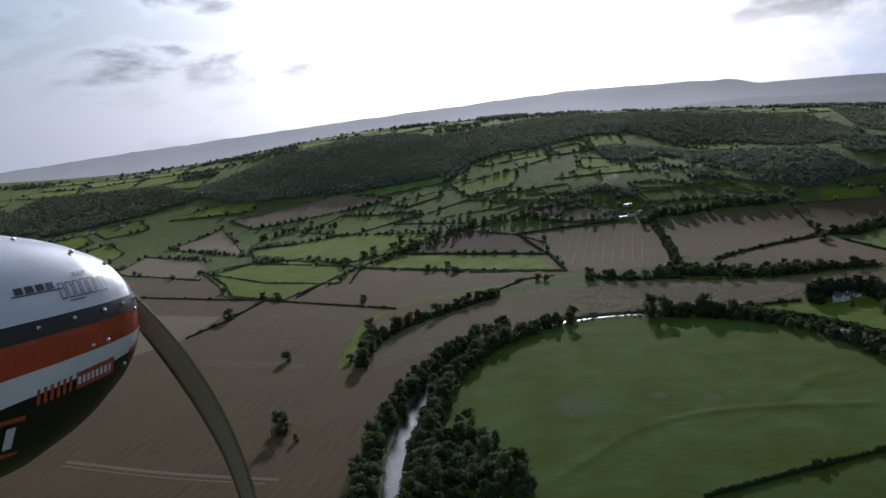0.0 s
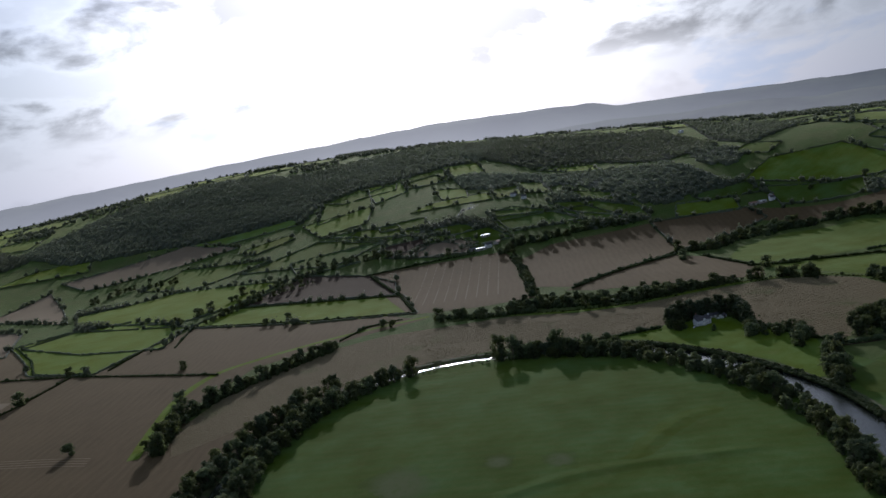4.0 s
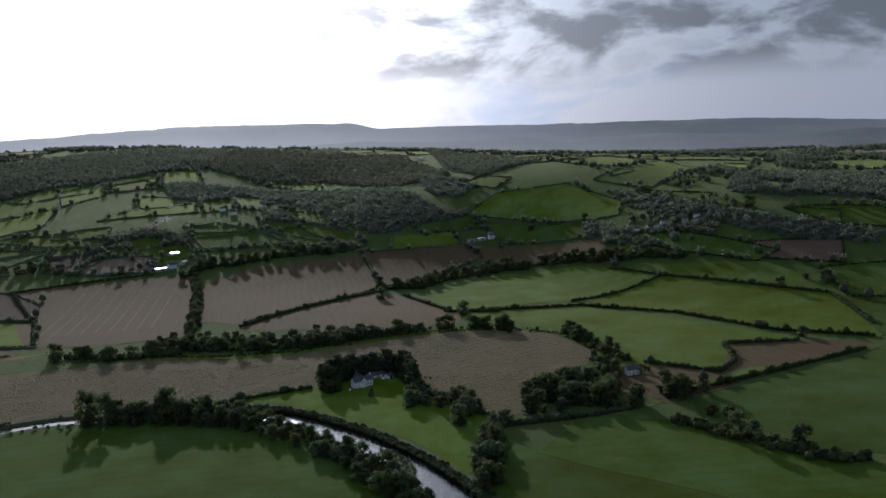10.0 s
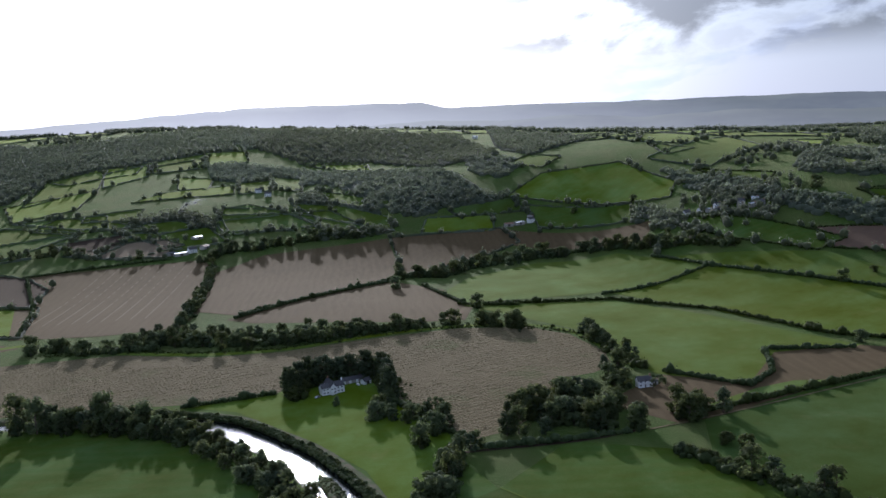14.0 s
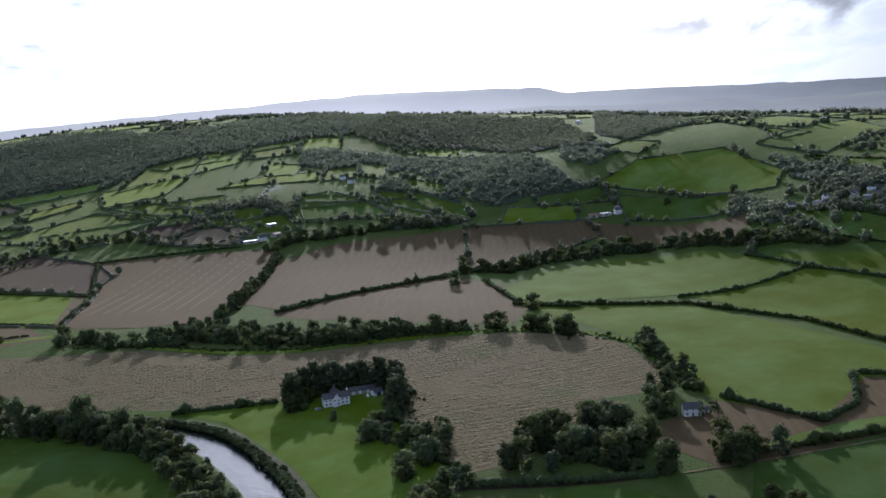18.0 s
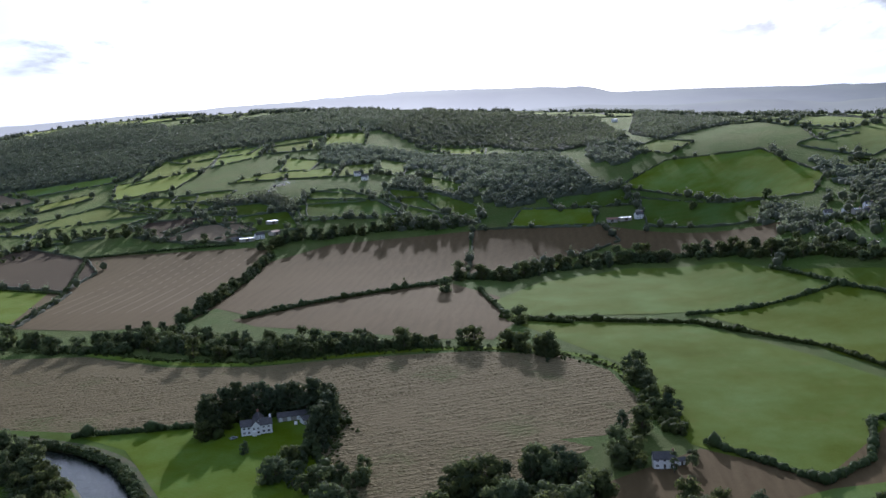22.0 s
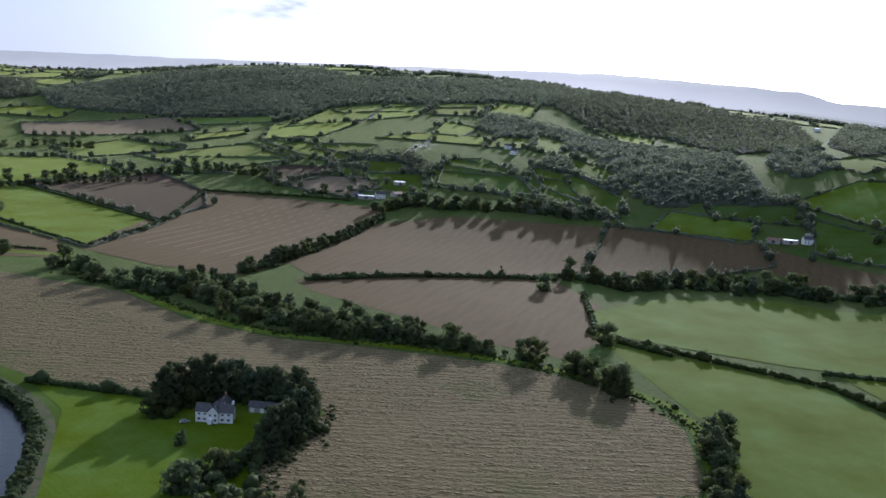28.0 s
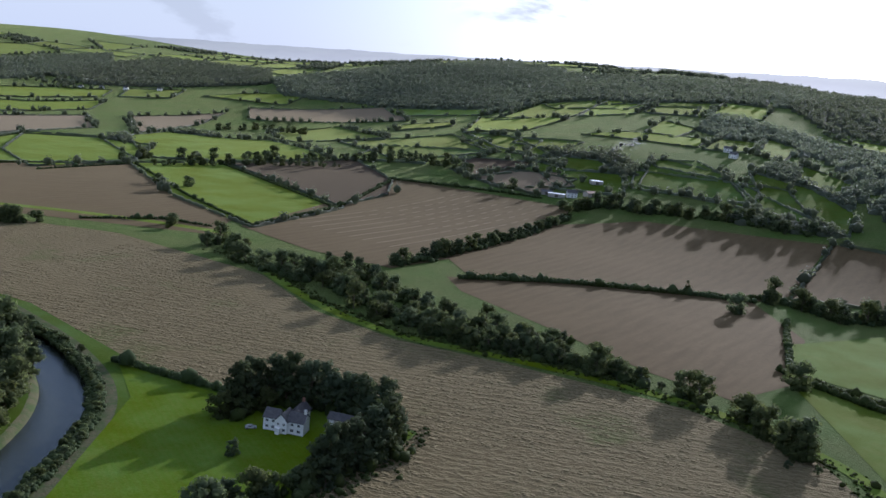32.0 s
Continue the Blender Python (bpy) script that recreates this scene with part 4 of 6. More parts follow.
def quick(name, v, f, material, parent=None, normals=None):
    if normals is not None:
        # every leaf turns its outer face outwards
        a, b, c = v[f[:, 0]], v[f[:, 1]], v[f[:, 2]]
        inward = (np.cross(b - a, c - a) * normals[f].sum(1)).sum(1) < 0
        f = np.where(inward[:, None], f[:, ::-1], f)
    me = bpy.data.meshes.new(name)
    me.vertices.add(len(v))
    me.vertices.foreach_set("co", np.ascontiguousarray(v, dtype=np.float32).ravel())
    me.loops.add(f.size)
    me.loops.foreach_set("vertex_index", np.ascontiguousarray(f, dtype=np.int32).ravel())
    me.polygons.add(len(f))
    me.polygons.foreach_set("loop_start", np.arange(0, f.size, 3, dtype=np.int32))
    me.polygons.foreach_set("use_smooth", np.ones(len(f), dtype=bool))
    me.update()
    me.validate()
    if normals is not None:
        me.normals_split_custom_set_from_vertices(normals.tolist())
    me.materials.append(material)
    ob = new(name, me)
    if parent:
        ob.parent = parent
    return ob


def limb(bm, a, b, ra, rb, n=6):
    """A tapered round branch from a to b."""
    a, b = Vector(a), Vector(b)
    q = (b - a).to_track_quat("Z", "Y")
    rings = [[bm.verts.new(p + q @ Vector((r * math.cos(t), r * math.sin(t), 0))) for t in (2 * math.pi * k / n for k in range(n))] for p, r in ((a, ra), (b, rb))]
    for k in range(n):
        bm.faces.new((rings[0][k], rings[0][(k + 1) % n], rings[1][(k + 1) % n], rings[1][k]))


def tree_model(name, label, category, tall, wide, low, count, leaf, seed, lean=0.0, top=1.0):
    """A tree at the origin: trunk with limbs, and a crown of leafy lumps. low: where the crown begins, as a share of the height."""
    global rng
    rng = np.random.default_rng(seed)
    empty = tagged(new(name), label, category)
    bm = bmesh.new()
    limb(bm, (0, 0, -0.4), (0.15, 0.1, tall * 0.45), tall * 0.028, tall * 0.016, 8)
    limb(bm, (0.15, 0.1, tall * 0.45), (0.2, 0, tall * 0.8), tall * 0.016, tall * 0.005)
    for k in range(6):
        t = k * 1.05 + seed
        z = tall * (0.25 + 0.07 * k)
        limb(bm, (0.1, 0.05, z), (math.cos(t) * wide * 0.32, math.sin(t) * wide * 0.32, z + tall * 0.2), tall * 0.011, tall * 0.003, 5)
    part("trunk", bm, BARK, empty)
    c = []
    for k in range(count):
        h = rng.uniform(0, 1)
        z = tall * (low + (1 - low) * h)
        body = math.sqrt(max(0.05, 1 - (2 * h - 0.85) ** 2 / 1.5 * top))
        d = wide * 0.5 * body * math.sqrt(rng.uniform(0.12, 1)) * 0.86
        t = rng.uniform(0, 6.283)
        c.append((d * math.cos(t), d * math.sin(t), min(z, tall * 0.95)))
    c = np.array(c)
    core = c[rng.permutation(len(c))[: len(c) // 2]] * (0.72, 0.72, 0.94)
    v, f = lumps(core, rng.uniform(0.1, 0.15, len(core)) * wide, 0.9, 1, 0.15)
    w, g = sprays(c, wide * 0.15, 23, 0.034 * wide + 0.27)
    heart = np.array([(0.0, 0.0, tall * 0.45)])
    tufts = rounded(w, c, 69, 0.3) + 0.8 * rounded(w, heart, len(w), 0.1)
    skin = np.concatenate([rounded(v, np.repeat(core, len(ICO[1][0]), axis=0), 1, 0.2), tufts / np.linalg.norm(tufts, axis=1, keepdims=True)])
    quick("crown", np.concatenate([v, w]), np.concatenate([f, g + len(v)]), leaf, empty, skin)
    return empty


def sprays(centres, spread, each, size):
    """Loose three-cornered leaf sprays, gathered in rounded tufts round the centres and lying along their skin."""
    d = rng.normal(size=(len(centres), each, 3))
    d /= np.linalg.norm(d, axis=2, keepdims=True)
    d[..., 2] = np.abs(d[..., 2]) * np.where(rng.random(d.shape[:2]) < 0.75, 1, -1)
    p = np.asarray(centres)[:, None] + d * spread * rng.uniform(0.7, 1.1, (len(centres), each, 1)) * (1, 1, 0.85)
    a = rng.normal(size=p.shape)
    a -= (a * d).sum(2, keepdims=True) * d * 0.75
    a /= np.linalg.norm(a, axis=2, keepdims=True)
    b = np.cross(d, a) + 0.35 * rng.normal(size=p.shape)
    a = a * size * rng.uniform(0.7, 1.3, (len(centres), each, 1))
    q = np.stack([p - a, p + b * size * 1.2, p + a], 2).reshape(-1, 3)
    return q, np.arange(len(q)).reshape(-1, 3)


PROTOS = {}


def plant(kind, x, y, size=1.0, turn=None):
    """One more tree of a kind; the first stands where the model was made."""
    models = PROTOS[kind]
    ob, used = models[plant.n % len(models)]
    plant.n += 1
    m = Matrix.LocRotScale((x, y, height(x, y) - 0.1), Euler((0, 0, plant.n * 2.4 if turn is None else turn)), (size * (0.92 + 0.02 * (plant.n % 9)), size, size * (0.9 + 0.03 * (plant.n % 7))))
    if not used:
        models[(plant.n - 1) % len(models)][1] = True
        ob.matrix_basis = m
        return ob
    return copy_thing(ob, m)


plant.n = 0


def models(kind, name, label, *rows):
    PROTOS[kind] = [[tree_model(name, label, "tree", *row), False] for row in rows]


models("oak", "oak_tree", "broad dark-green hedgerow oak with a rounded crown", (16, 17, 0.06, 36, LEAF, 11), (14, 16, 0.05, 34, LEAF, 13))
models("ash", "ash_tree", "tall dark-green hedgerow ash with an uneven crown", (18, 14, 0.08, 34, LEAF, 12), (19, 15, 0.1, 36, LEAF_DARK, 14))
models("thorn", "hawthorn_tree", "small dense hawthorn in the hedge line", (9, 10, 0.03, 26, LEAF, 15), (10, 9, 0.03, 26, LEAF_DARK, 16))
models("willow", "willow_tree", "grey-green willow on the river bank", (12, 13, 0.03, 30, LEAF_PALE, 21), (11, 11, 0.03, 26, LEAF, 22), (14, 13, 0.03, 32, LEAF, 23))
models("conifer", "conifer_tree", "dark evergreen in the screen round the house", (12, 8, 0.02, 30, LEAF_DARK, 31), (12.5, 7.5, 0.02, 30, LEAF_DARK, 32))
models("bush", "bush", "low rounded bush in the hedge line", (4.8, 6.5, 0.02, 18, LEAF, 41), (4.4, 5.6, 0.02, 16, LEAF_DARK, 42))
models("slim", "slender_tree", "slender upright field tree with a thin crown", (13, 5.5, 0.2, 20, LEAF, 51))


def along(line, step):
    line = np.array(line, float)
    run = np.concatenate([[0], np.cumsum(np.hypot(*np.diff(line, axis=0).T))])
    s = np.arange(0, run[-1] + 0.01, step)
    return np.stack([np.interp(s, run, line[:, 0]), np.interp(s, run, line[:, 1])], 1)


def belt(line, step, kinds, lo, hi, spread):
    for p in along(line, step):
        q = p + rng.normal(size=2) * spread
        plant(kinds[int(rng.integers(len(kinds)))], float(q[0]), float(q[1]), float(rng.uniform(lo, hi)))


def inside(xy, poly):
    x, y = xy[:, 0], xy[:, 1]
    hit = np.zeros(len(xy), bool)
    for (x1, y1), (x2, y2) in zip(poly, poly[1:] + poly[:1]):
        if y1 != y2:
            hit ^= ((y1 > y) != (y2 > y)) & (x < (x2 - x1) * (y - y1) / (y2 - y1) + x1)
    return hit


rng = np.random.default_rng(101)
O3, OB, RV = ("oak", "ash", "thorn"), ("oak", "ash", "thorn", "bush"), ("willow", "willow", "ash", "thorn")
BELT_STYLE = [(3.4, ("oak", "ash", "thorn", "thorn", "willow"), 0.65, 1.1, 4.0), (5.5, OB, 0.65, 1.0, 2.5), (4.4, O3, 0.75, 1.15, 5.0), (3.8, O3, 0.75, 1.15, 6.0), (6.0, OB, 0.6, 1.0, 4.0),
              None, None, None, None, None, (5.0, OB, 0.6, 1.0, 4.0),
              (5.0, OB, 0.6, 1.05, 3.0), (6.0, ("bush", "bush", "oak"), 0.7, 1.0, 3.0), None, (8.0, OB, 0.6, 0.9, 3.0), (4.0, OB, 0.6, 0.95, 3.0), (6.0, O3, 0.8, 1.2, 3.0), (2.6, ("oak", "ash", "oak", "bush"), 0.36, 0.5, 1.5), (5.0, O3, 0.6, 0.95, 4.0)] + [(11.0, O3, 0.7, 1.1, 5.0)] * 5 + [(4.0, O3, 0.75, 1.1, 4.5)]
for line, style in zip(BELTS, BELT_STYLE):
    if style:
        belt(line, *style)

# willows and ashes that close over the river from both banks; the lawn bank and the sunlit bend stay open
way = np.gradient(river_line, axis=0)
way /= np.hypot(way[:, 0], way[:, 1])[:, None]
for side, aside, lo, hi in ((-1, 10.0, 0.8, 1.15), (-1, 16.0, 0.95, 1.4), (1, 10.0, 0.8, 1.15), (1, 16.5, 0.95, 1.4), (1, 23.0, 0.8, 1.2)):
    for k, (p, w, g) in enumerate(zip(river_line, way, broad)):
        q = p + side * (g + (8.2 if side < 0 and p[0] > 70 else aside + (2.5 if p[1] < 720 and p[0] < 0 else 0)) + rng.normal() * (0.8 if side < 0 and p[0] > 70 else 1.8)) * np.array((w[1], -w[0])) + rng.normal(size=2) * 1.5
        lawn_bank, open_bend = side < 0 and p[0] > 70, 130 < p[0] < 212 and p[1] > 850
        if p[1] < 490 or (aside > 20 and 90 < p[0] < 190):
            continue
        if lawn_bank:
            # low dark bushes hang over the water below the lawn
            if aside < 12 and (p[0] > 250 or rng.random() < 0.4):
                for n in range(3):
                    plant("bush", float(q[0] + n * w[0] * 2), float(q[1] + n * w[1] * 2), float(rng.uniform(0.45, 0.75)))
        elif open_bend:
            if rng.random() < 0.4:
                plant("bush", float(q[0]), float(q[1]), float(rng.uniform(0.5, 0.8)))
        elif k % 3 < 2:
            # past the bend near-bank trees are shrunk and moved back for the camera's view
            clear_view = side > 0 and p[0] > 300
            q = q + (np.array((w[1], -w[0])) * 6 if clear_view else 0)
            plant(RV[int(rng.integers(4))], float(q[0]), float(q[1]), float(rng.uniform(lo, hi)) * (0.8 if clear_view else 1.15 if side > 0 and p[0] > 212 else 1.0))
# tall crowns behind the near bank, before the water comes into the open
for x, y, k in ((236, 893, 1.0), (250, 889, 1.1), (263, 884, 1.15), (275, 878, 1.1), (287, 872, 1.15), (298, 864, 1.1), (308, 855, 1.0), (316, 845, 1.0), (322, 834, 0.95), (256, 876, 1.0), (282, 862, 1.0), (302, 845, 0.95)):
    plant("ash" if k > 1.05 else "oak", x, y, k)
for x, y, k in ((380, 740, 0.3), (382, 728, 0.4), (380, 718, 0.35), (379, 752, 0.3), (381, 734, 0.25)):
    plant("bush", x, y, k).location.z -= 1.4
THICKET = [(-36, 495), (38, 495), (42, 535), (18, 598), (-4, 640), (-26, 610)]
for x in range(-40, 44, 9):
    for y in range(492, 645, 9):
        q = np.array([(x, y)]) + rng.normal(size=(1, 2)) * 2.2
        if inside(q, THICKET)[0] and from_line(q, river_line)[0] > 9:
            plant(RV[int(rng.integers(4))], float(q[0, 0]), float(q[0, 1]), float(rng.uniform(0.7, 1.15)))
for pts, kinds, lo, hi, extra in ((GARDEN, ("oak", "thorn", "thorn", "bush"), 0.65, 1.0, 4), (LANE, ("oak", "ash"), 0.75, 1.2, 3), (LANE2, ("oak", "ash", "thorn"), 0.7, 1.1, 2)):
    for x, y in pts:
        for k in range(extra):
            jx, jy = rng.normal(size=2) * (0 if k == 0 else 5)
            plant(kinds[int(rng.integers(len(kinds)))], x + float(jx), y + float(jy), float(rng.uniform(lo, hi)))
plant("thorn", 405, 862, 0.6)
for x, y, k in ((430, 842, 0.75), (428, 834, 0.8), (434, 828, 0.85), (432, 818, 0.8), (437, 809, 0.9)):
    plant("thorn", x, y, k)
for x, y, k in ((589, 811, 1.0), (608, 802, 1.1), (612, 812, 1.2), (585, 805, 1.0)):
    plant("bush", x, y, k)
plant("slim", 598, 797, 0.8)
plant("oak", *LONE[0], 1.3)
plant("thorn", *LONE[1], 0.6)
for x, y in LONE[2:] + LONE2 + LONE3[1:6] + LONE3[7:] + LONE4[:4] + LONE4[5:]:
    plant("oak", x, y, float(rng.uniform(0.75, 1.15)))
plant("slim", *LONE3[0], 1.0)
belt(HOUSEWOOD, 2.2, ("conifer",), 1.1, 1.3, 1.1)
for x, y, k in ((381, 886, 0.75), (386, 893, 0.85), (379, 897, 0.8), (390, 902, 0.9)):
    plant("oak", x, y, k)
for x, y in ((441, 891), (440, 875), (441, 884), (438, 866)):
    plant("thorn", x, y, float(rng.uniform(0.8, 1.0)))

# a running fringe of rank growth overhangs the water below the lawn
edge_line = np.array([p - np.array((w[1], -w[0])) * (g + 6.5) for p, w, g in zip(river_line, way, broad) if p[0] > 205 and p[1] > 600])
for aside, lo, hi in ((-1.2, 0.8, 1.5), (1.0, 1.1, 2.0), (3.0, 0.8, 1.4)):
    p = along(edge_line, 0.9)
    d = np.gradient(p, axis=0)
    d /= np.hypot(d[:, 0], d[:, 1])[:, None]
    p = p - np.stack([d[:, 1], -d[:, 0]], 1) * aside + rng.normal(size=p.shape) * 0.6
    r = rng.uniform(lo, hi, len(p))
    v, f = lumps(np.column_stack([p, heights(p) + r * 0.35]), r, 0.85, 1, 0.22, 12, 0.3)
    tagged(quick("bank_growth", v, f, HEDGE_LEAF), "dark rank growth along the river bank below the lawn", "undergrowth", kind="stuff")

# weeds all over the islet
p = rng.uniform((372, 702), (388, 764), (420, 2))
p = p[inside(p, ISLET)]
r = rng.uniform(0.35, 0.9, len(p))
v, f = lumps(np.column_stack([p, heights(p) - 1.5 + r * 0.3]), r, 0.7, 1, 0.22, 12, 0.3)
tagged(quick("islet_weeds", v, f, LEAF_PALE), "low olive weeds covering the river islet", "weeds", kind="stuff")

# undergrowth that closes the belts below the crowns
for line in BELTS[:5] + BELTS[10:12] + BELTS[15:19] + BELTS[24:] + [HOUSEWOOD]:
    p = along(line, 1.5)
    p = p + rng.normal(size=p.shape) * 2.8
    r = rng.uniform(1.4, 3.6, len(p))
    v, f = lumps(np.column_stack([p, heights(p) + r * 0.6]), r, 0.9, 1, 0.22, 16, 0.3)
    tagged(quick("undergrowth", v, f, HEDGE_LEAF), "tangled undergrowth below a belt of trees", "undergrowth", kind="stuff")

# rank weeds and low scrub on the verges of the hay field
for line in ([(200, 1112), (262, 1092), (330, 1048), (390, 1026), (448, 1027), (510, 1024), (560, 1010), (602, 985), (620, 950), (622, 900)], [(449, 922), (452, 905), (452, 885), (446, 860), (450, 835)]):
    p = along(line, 0.55)
    p = p + rng.normal(size=p.shape) * 3.0
    r = rng.uniform(0.3, 1.0, len(p)) * np.where(rng.random(len(p)) < 0.08, 2.0, 1.0)
    v, f = lumps(np.column_stack([p, heights(p) + r * 0.4]), r, 0.8, 1, 0.2, 10, 0.4)
    tagged(quick("verge_weeds", v, f, HEDGE_LEAF), "rank green weeds and low scrub on a field verge", "weeds", kind="stuff")

# raked swaths of cut hay: broken rows of low heaps over the hay field
HAY_FIELD = OUTLINES[1][1]
heaps = []
for off in np.arange(-40, 420, 3.6):
    at = np.arange(-260, 620, 2.6) + rng.uniform(-0.8, 0.8, 339)
    bend = 9 * np.sin(at / 120 + off / 90) + 1.2 * np.sin(at / 17 + off)
    q = np.column_stack([at * math.cos(0.14) - (off + bend) * math.sin(0.14) + 200, at * math.sin(0.14) + (off + bend) * math.cos(0.14) + 700])
    heaps.append(q[(rng.random(len(q)) < 0.72) & (np.sin(q[:, 0] / 31 + np.sin(q[:, 1] / 23) * 2) > -0.86)])
heaps = np.concatenate(heaps)
heaps = heaps[inside(heaps, HAY_FIELD) & (heaps[:, 0] > 150)]
size = rng.uniform(0.5, 0.95, len(heaps))
v, f = lumps(np.column_stack([heaps, heights(heaps) + 0.1]), size, 0.3, 1, 0.15)
base = np.repeat(np.column_stack([heaps, np.zeros(len(heaps))]), len(ICO[1][0]), axis=0)
v[:, :2] = base[:, :2] + (v[:, :2] - base[:, :2]) * (1.7, 0.85)
tagged(quick("hay_swaths", v, f, HAY), "low broken rows of raked hay drying on the field", "hay", kind="stuff")

# hedges: each one a clipped run of leafy lumps
for line in HEDGES:
    p = along(line, 1.9)
    p = p + rng.normal(size=p.shape) * 0.3
    r = rng.uniform(1.3, 2.4, len(p)) * np.where(rng.random(len(p)) < 0.07, 1.7, 1.0) * (0.7 if min(q[0] for q in line) < 100 else 1.0)
    c = np.column_stack([p, heights(p) + r * 0.75])
    v, f = lumps(c, r, 0.95, 1, 0.2, 14, 0.3)
    tagged(quick("hedge", v, f, HEDGE_LEAF), "dark green clipped farm hedge between fields", "hedge", "field hedges", "structure")


# woods on the hills, and the scattered trees and hedgerows between the far fields
def scatter(name, label, category, xy, lo, hi, leaf, sub=1, cards=0):
    if not len(xy):
        return
    r = rng.uniform(lo, hi, len(xy))
    v, f = lumps(np.column_stack([xy, heights(xy) + r * 0.65]), r * (0.68 if cards else 1), 1.0, sub, 0.15)
    if cards:
        c = np.column_stack([xy, heights(xy) + r * 0.9])
        w, g = sprays(c, r[:, None, None], cards, 1.4)
        skin = np.concatenate([rounded(v, np.repeat(c, len(ICO[sub][0]), axis=0), 1), rounded(w, c, cards * 3)])
        v, f = np.concatenate([v, w]), np.concatenate([f, g + len(v)])
    tagged(quick(name, v, f, leaf, None, skin if cards else None), label, category, kind="stuff")


in_field = lambda xy: np.any([inside(xy, o) for _, o in OUTLINES], axis=0)
for poly in WOODS:
    a = np.array(poly)
    lo, hi = a.min(0), a.max(0)
    n = int((hi[0] - lo[0]) * (hi[1] - lo[1]) / (68 if a[:, 1].mean() < 2100 else 100))
    xy = rng.uniform(lo, hi, (n, 2))
    xy = xy[inside(xy, poly)]
    xy = xy[~in_field(xy)]
    # rounded crowns with leaf sprays along their skin, and the closed canopy below them
    far = a[:, 1].mean() > 1600
    r = rng.uniform(3.4, 6.6, len(xy)) * (1.0 if a[:, 1].mean() < 2100 else 1.2) * (0.85 + 0.3 * np.sin(xy[:, 0] / 60) * np.sin(xy[:, 1] / 47))
    top = np.column_stack([xy, heights(xy) + 4.6 + r * 0.2])
    each = 16 if far else 26
    v, f = sprays(top, r[:, None, None] * np.array([1, 1, 0.8]), each, 1.5)
    skin = rounded(v, top, each * 3, 0.8)
    g = np.stack(np.meshgrid(np.arange(lo[0], hi[0], 12.0), np.arange(lo[1], hi[1], 12.0)), -1).reshape(-1, 2)
    g = g[inside(g, poly)]
    g = g[~in_field(g)]
    floor = np.column_stack([g, heights(g) + 0.2])
    w, h = lumps(floor, np.full(len(g), 8.0), 0.5, 1, 0.08)
    skin = np.concatenate([skin, rounded(w, np.repeat(floor, len(ICO[1][0]), axis=0), 1, 0.6)])
    tagged(quick("woodland", np.concatenate([v, w]), np.concatenate([f, h + len(v)]), HAZED_LEAF, None, skin), "dense dark broadleaved wood covering the hillside", "woodland", kind="stuff")


# ---- patchwork of small far fields, hedged, where no field is laid yet ----
rng = np.random.default_rng(23)
hedge_pts, near_hedges, tree_pts = [], [], []
for _, o in list(OUTLINES):
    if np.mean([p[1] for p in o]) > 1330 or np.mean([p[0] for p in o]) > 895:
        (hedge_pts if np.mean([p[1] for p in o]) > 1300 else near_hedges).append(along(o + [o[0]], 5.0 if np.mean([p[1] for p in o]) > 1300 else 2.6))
        t = along(o + [o[0]], 17.0)
        tree_pts.append(t[rng.random(len(t)) < 0.75] + rng.normal(size=2) * 2)
taken = OUTLINES[:]


def patchwork(step_x, step_y, columns, rows, y0, allowed, wooded):
    """Small hedged fields on a loose grid, left out where a field or a wood lies already."""
    grid = {(i, j): (i * step_x + 12 * (j % 3) + rng.uniform(-0.27, 0.27) * step_x, y0 + j * step_y + rng.uniform(-0.27, 0.27) * step_y) for i in columns for j in rows}
    for i, j in list(grid):
        q = [grid.get(k) for k in ((i, j), (i + 1, j), (i + 1, j + 1), (i, j + 1))]
        if None in q:
            continue
        c = np.mean(q, axis=0)
        if not allowed(c[0], c[1]):
            continue
        poly = [tuple((np.array(k) - c) * 0.95 + c) for k in q]
        probe = np.array(poly + [tuple(c)] + [tuple((np.array(k) + c) / 2) for k in poly])
        if np.any([inside(probe, o).any() for _, o in taken]) or np.mean([inside(probe, w).mean() for w in WOODS]) * len(WOODS) > 0.3:
            continue
        roll = rng.random()
        taken.append(("", poly))
        if roll < wooded:
            a = np.array(poly)
            xy = rng.uniform(a.min(0), a.max(0), (int(110 * step_x * step_y / 21450), 2))
            tree_pts.append(xy[inside(xy, poly)])
            continue
        roll = (roll - wooded) / (1 - wooded)
        # bright grass leads, its lighter colour replacing missing haze and light on the slopes
        kind = "pasture" if roll < 0.15 else "grass" if roll < 0.5 else "bright" if roll < 0.92 else "straw"
        label = {"pasture": "dull green hillside pasture with hedges", "grass": "mid-green hillside grass field", "bright": "bright green hillside grass field", "straw": "pale stubble field on the hillside"}[kind]
        field(kind, "hill_field", label, "field", [(round(x, 1), round(y, 1)) for x, y in poly])
        hedge_pts.append(along(poly + [poly[0]], 7.0))
        t = along(poly + [poly[0]], 24.0)
        tree_pts.append(t[rng.random(len(t)) < 0.5])


patchwork(165.0, 130.0, range(-18, 18), range(-6, 21), 1380, lambda x, y: not (abs(x) > 2400 or (y < 1700 and -560 < x < 720) or (y < 1350 and x < 700) or math.hypot(x - 300, y - 200) > 3300), 0.32)
patchwork(124.0, 74.0, range(-4, 11), range(0, 13), 1560, lambda x, y: y > 1570 and math.hypot(x - 350, y - 1500) < 900, 0.2)
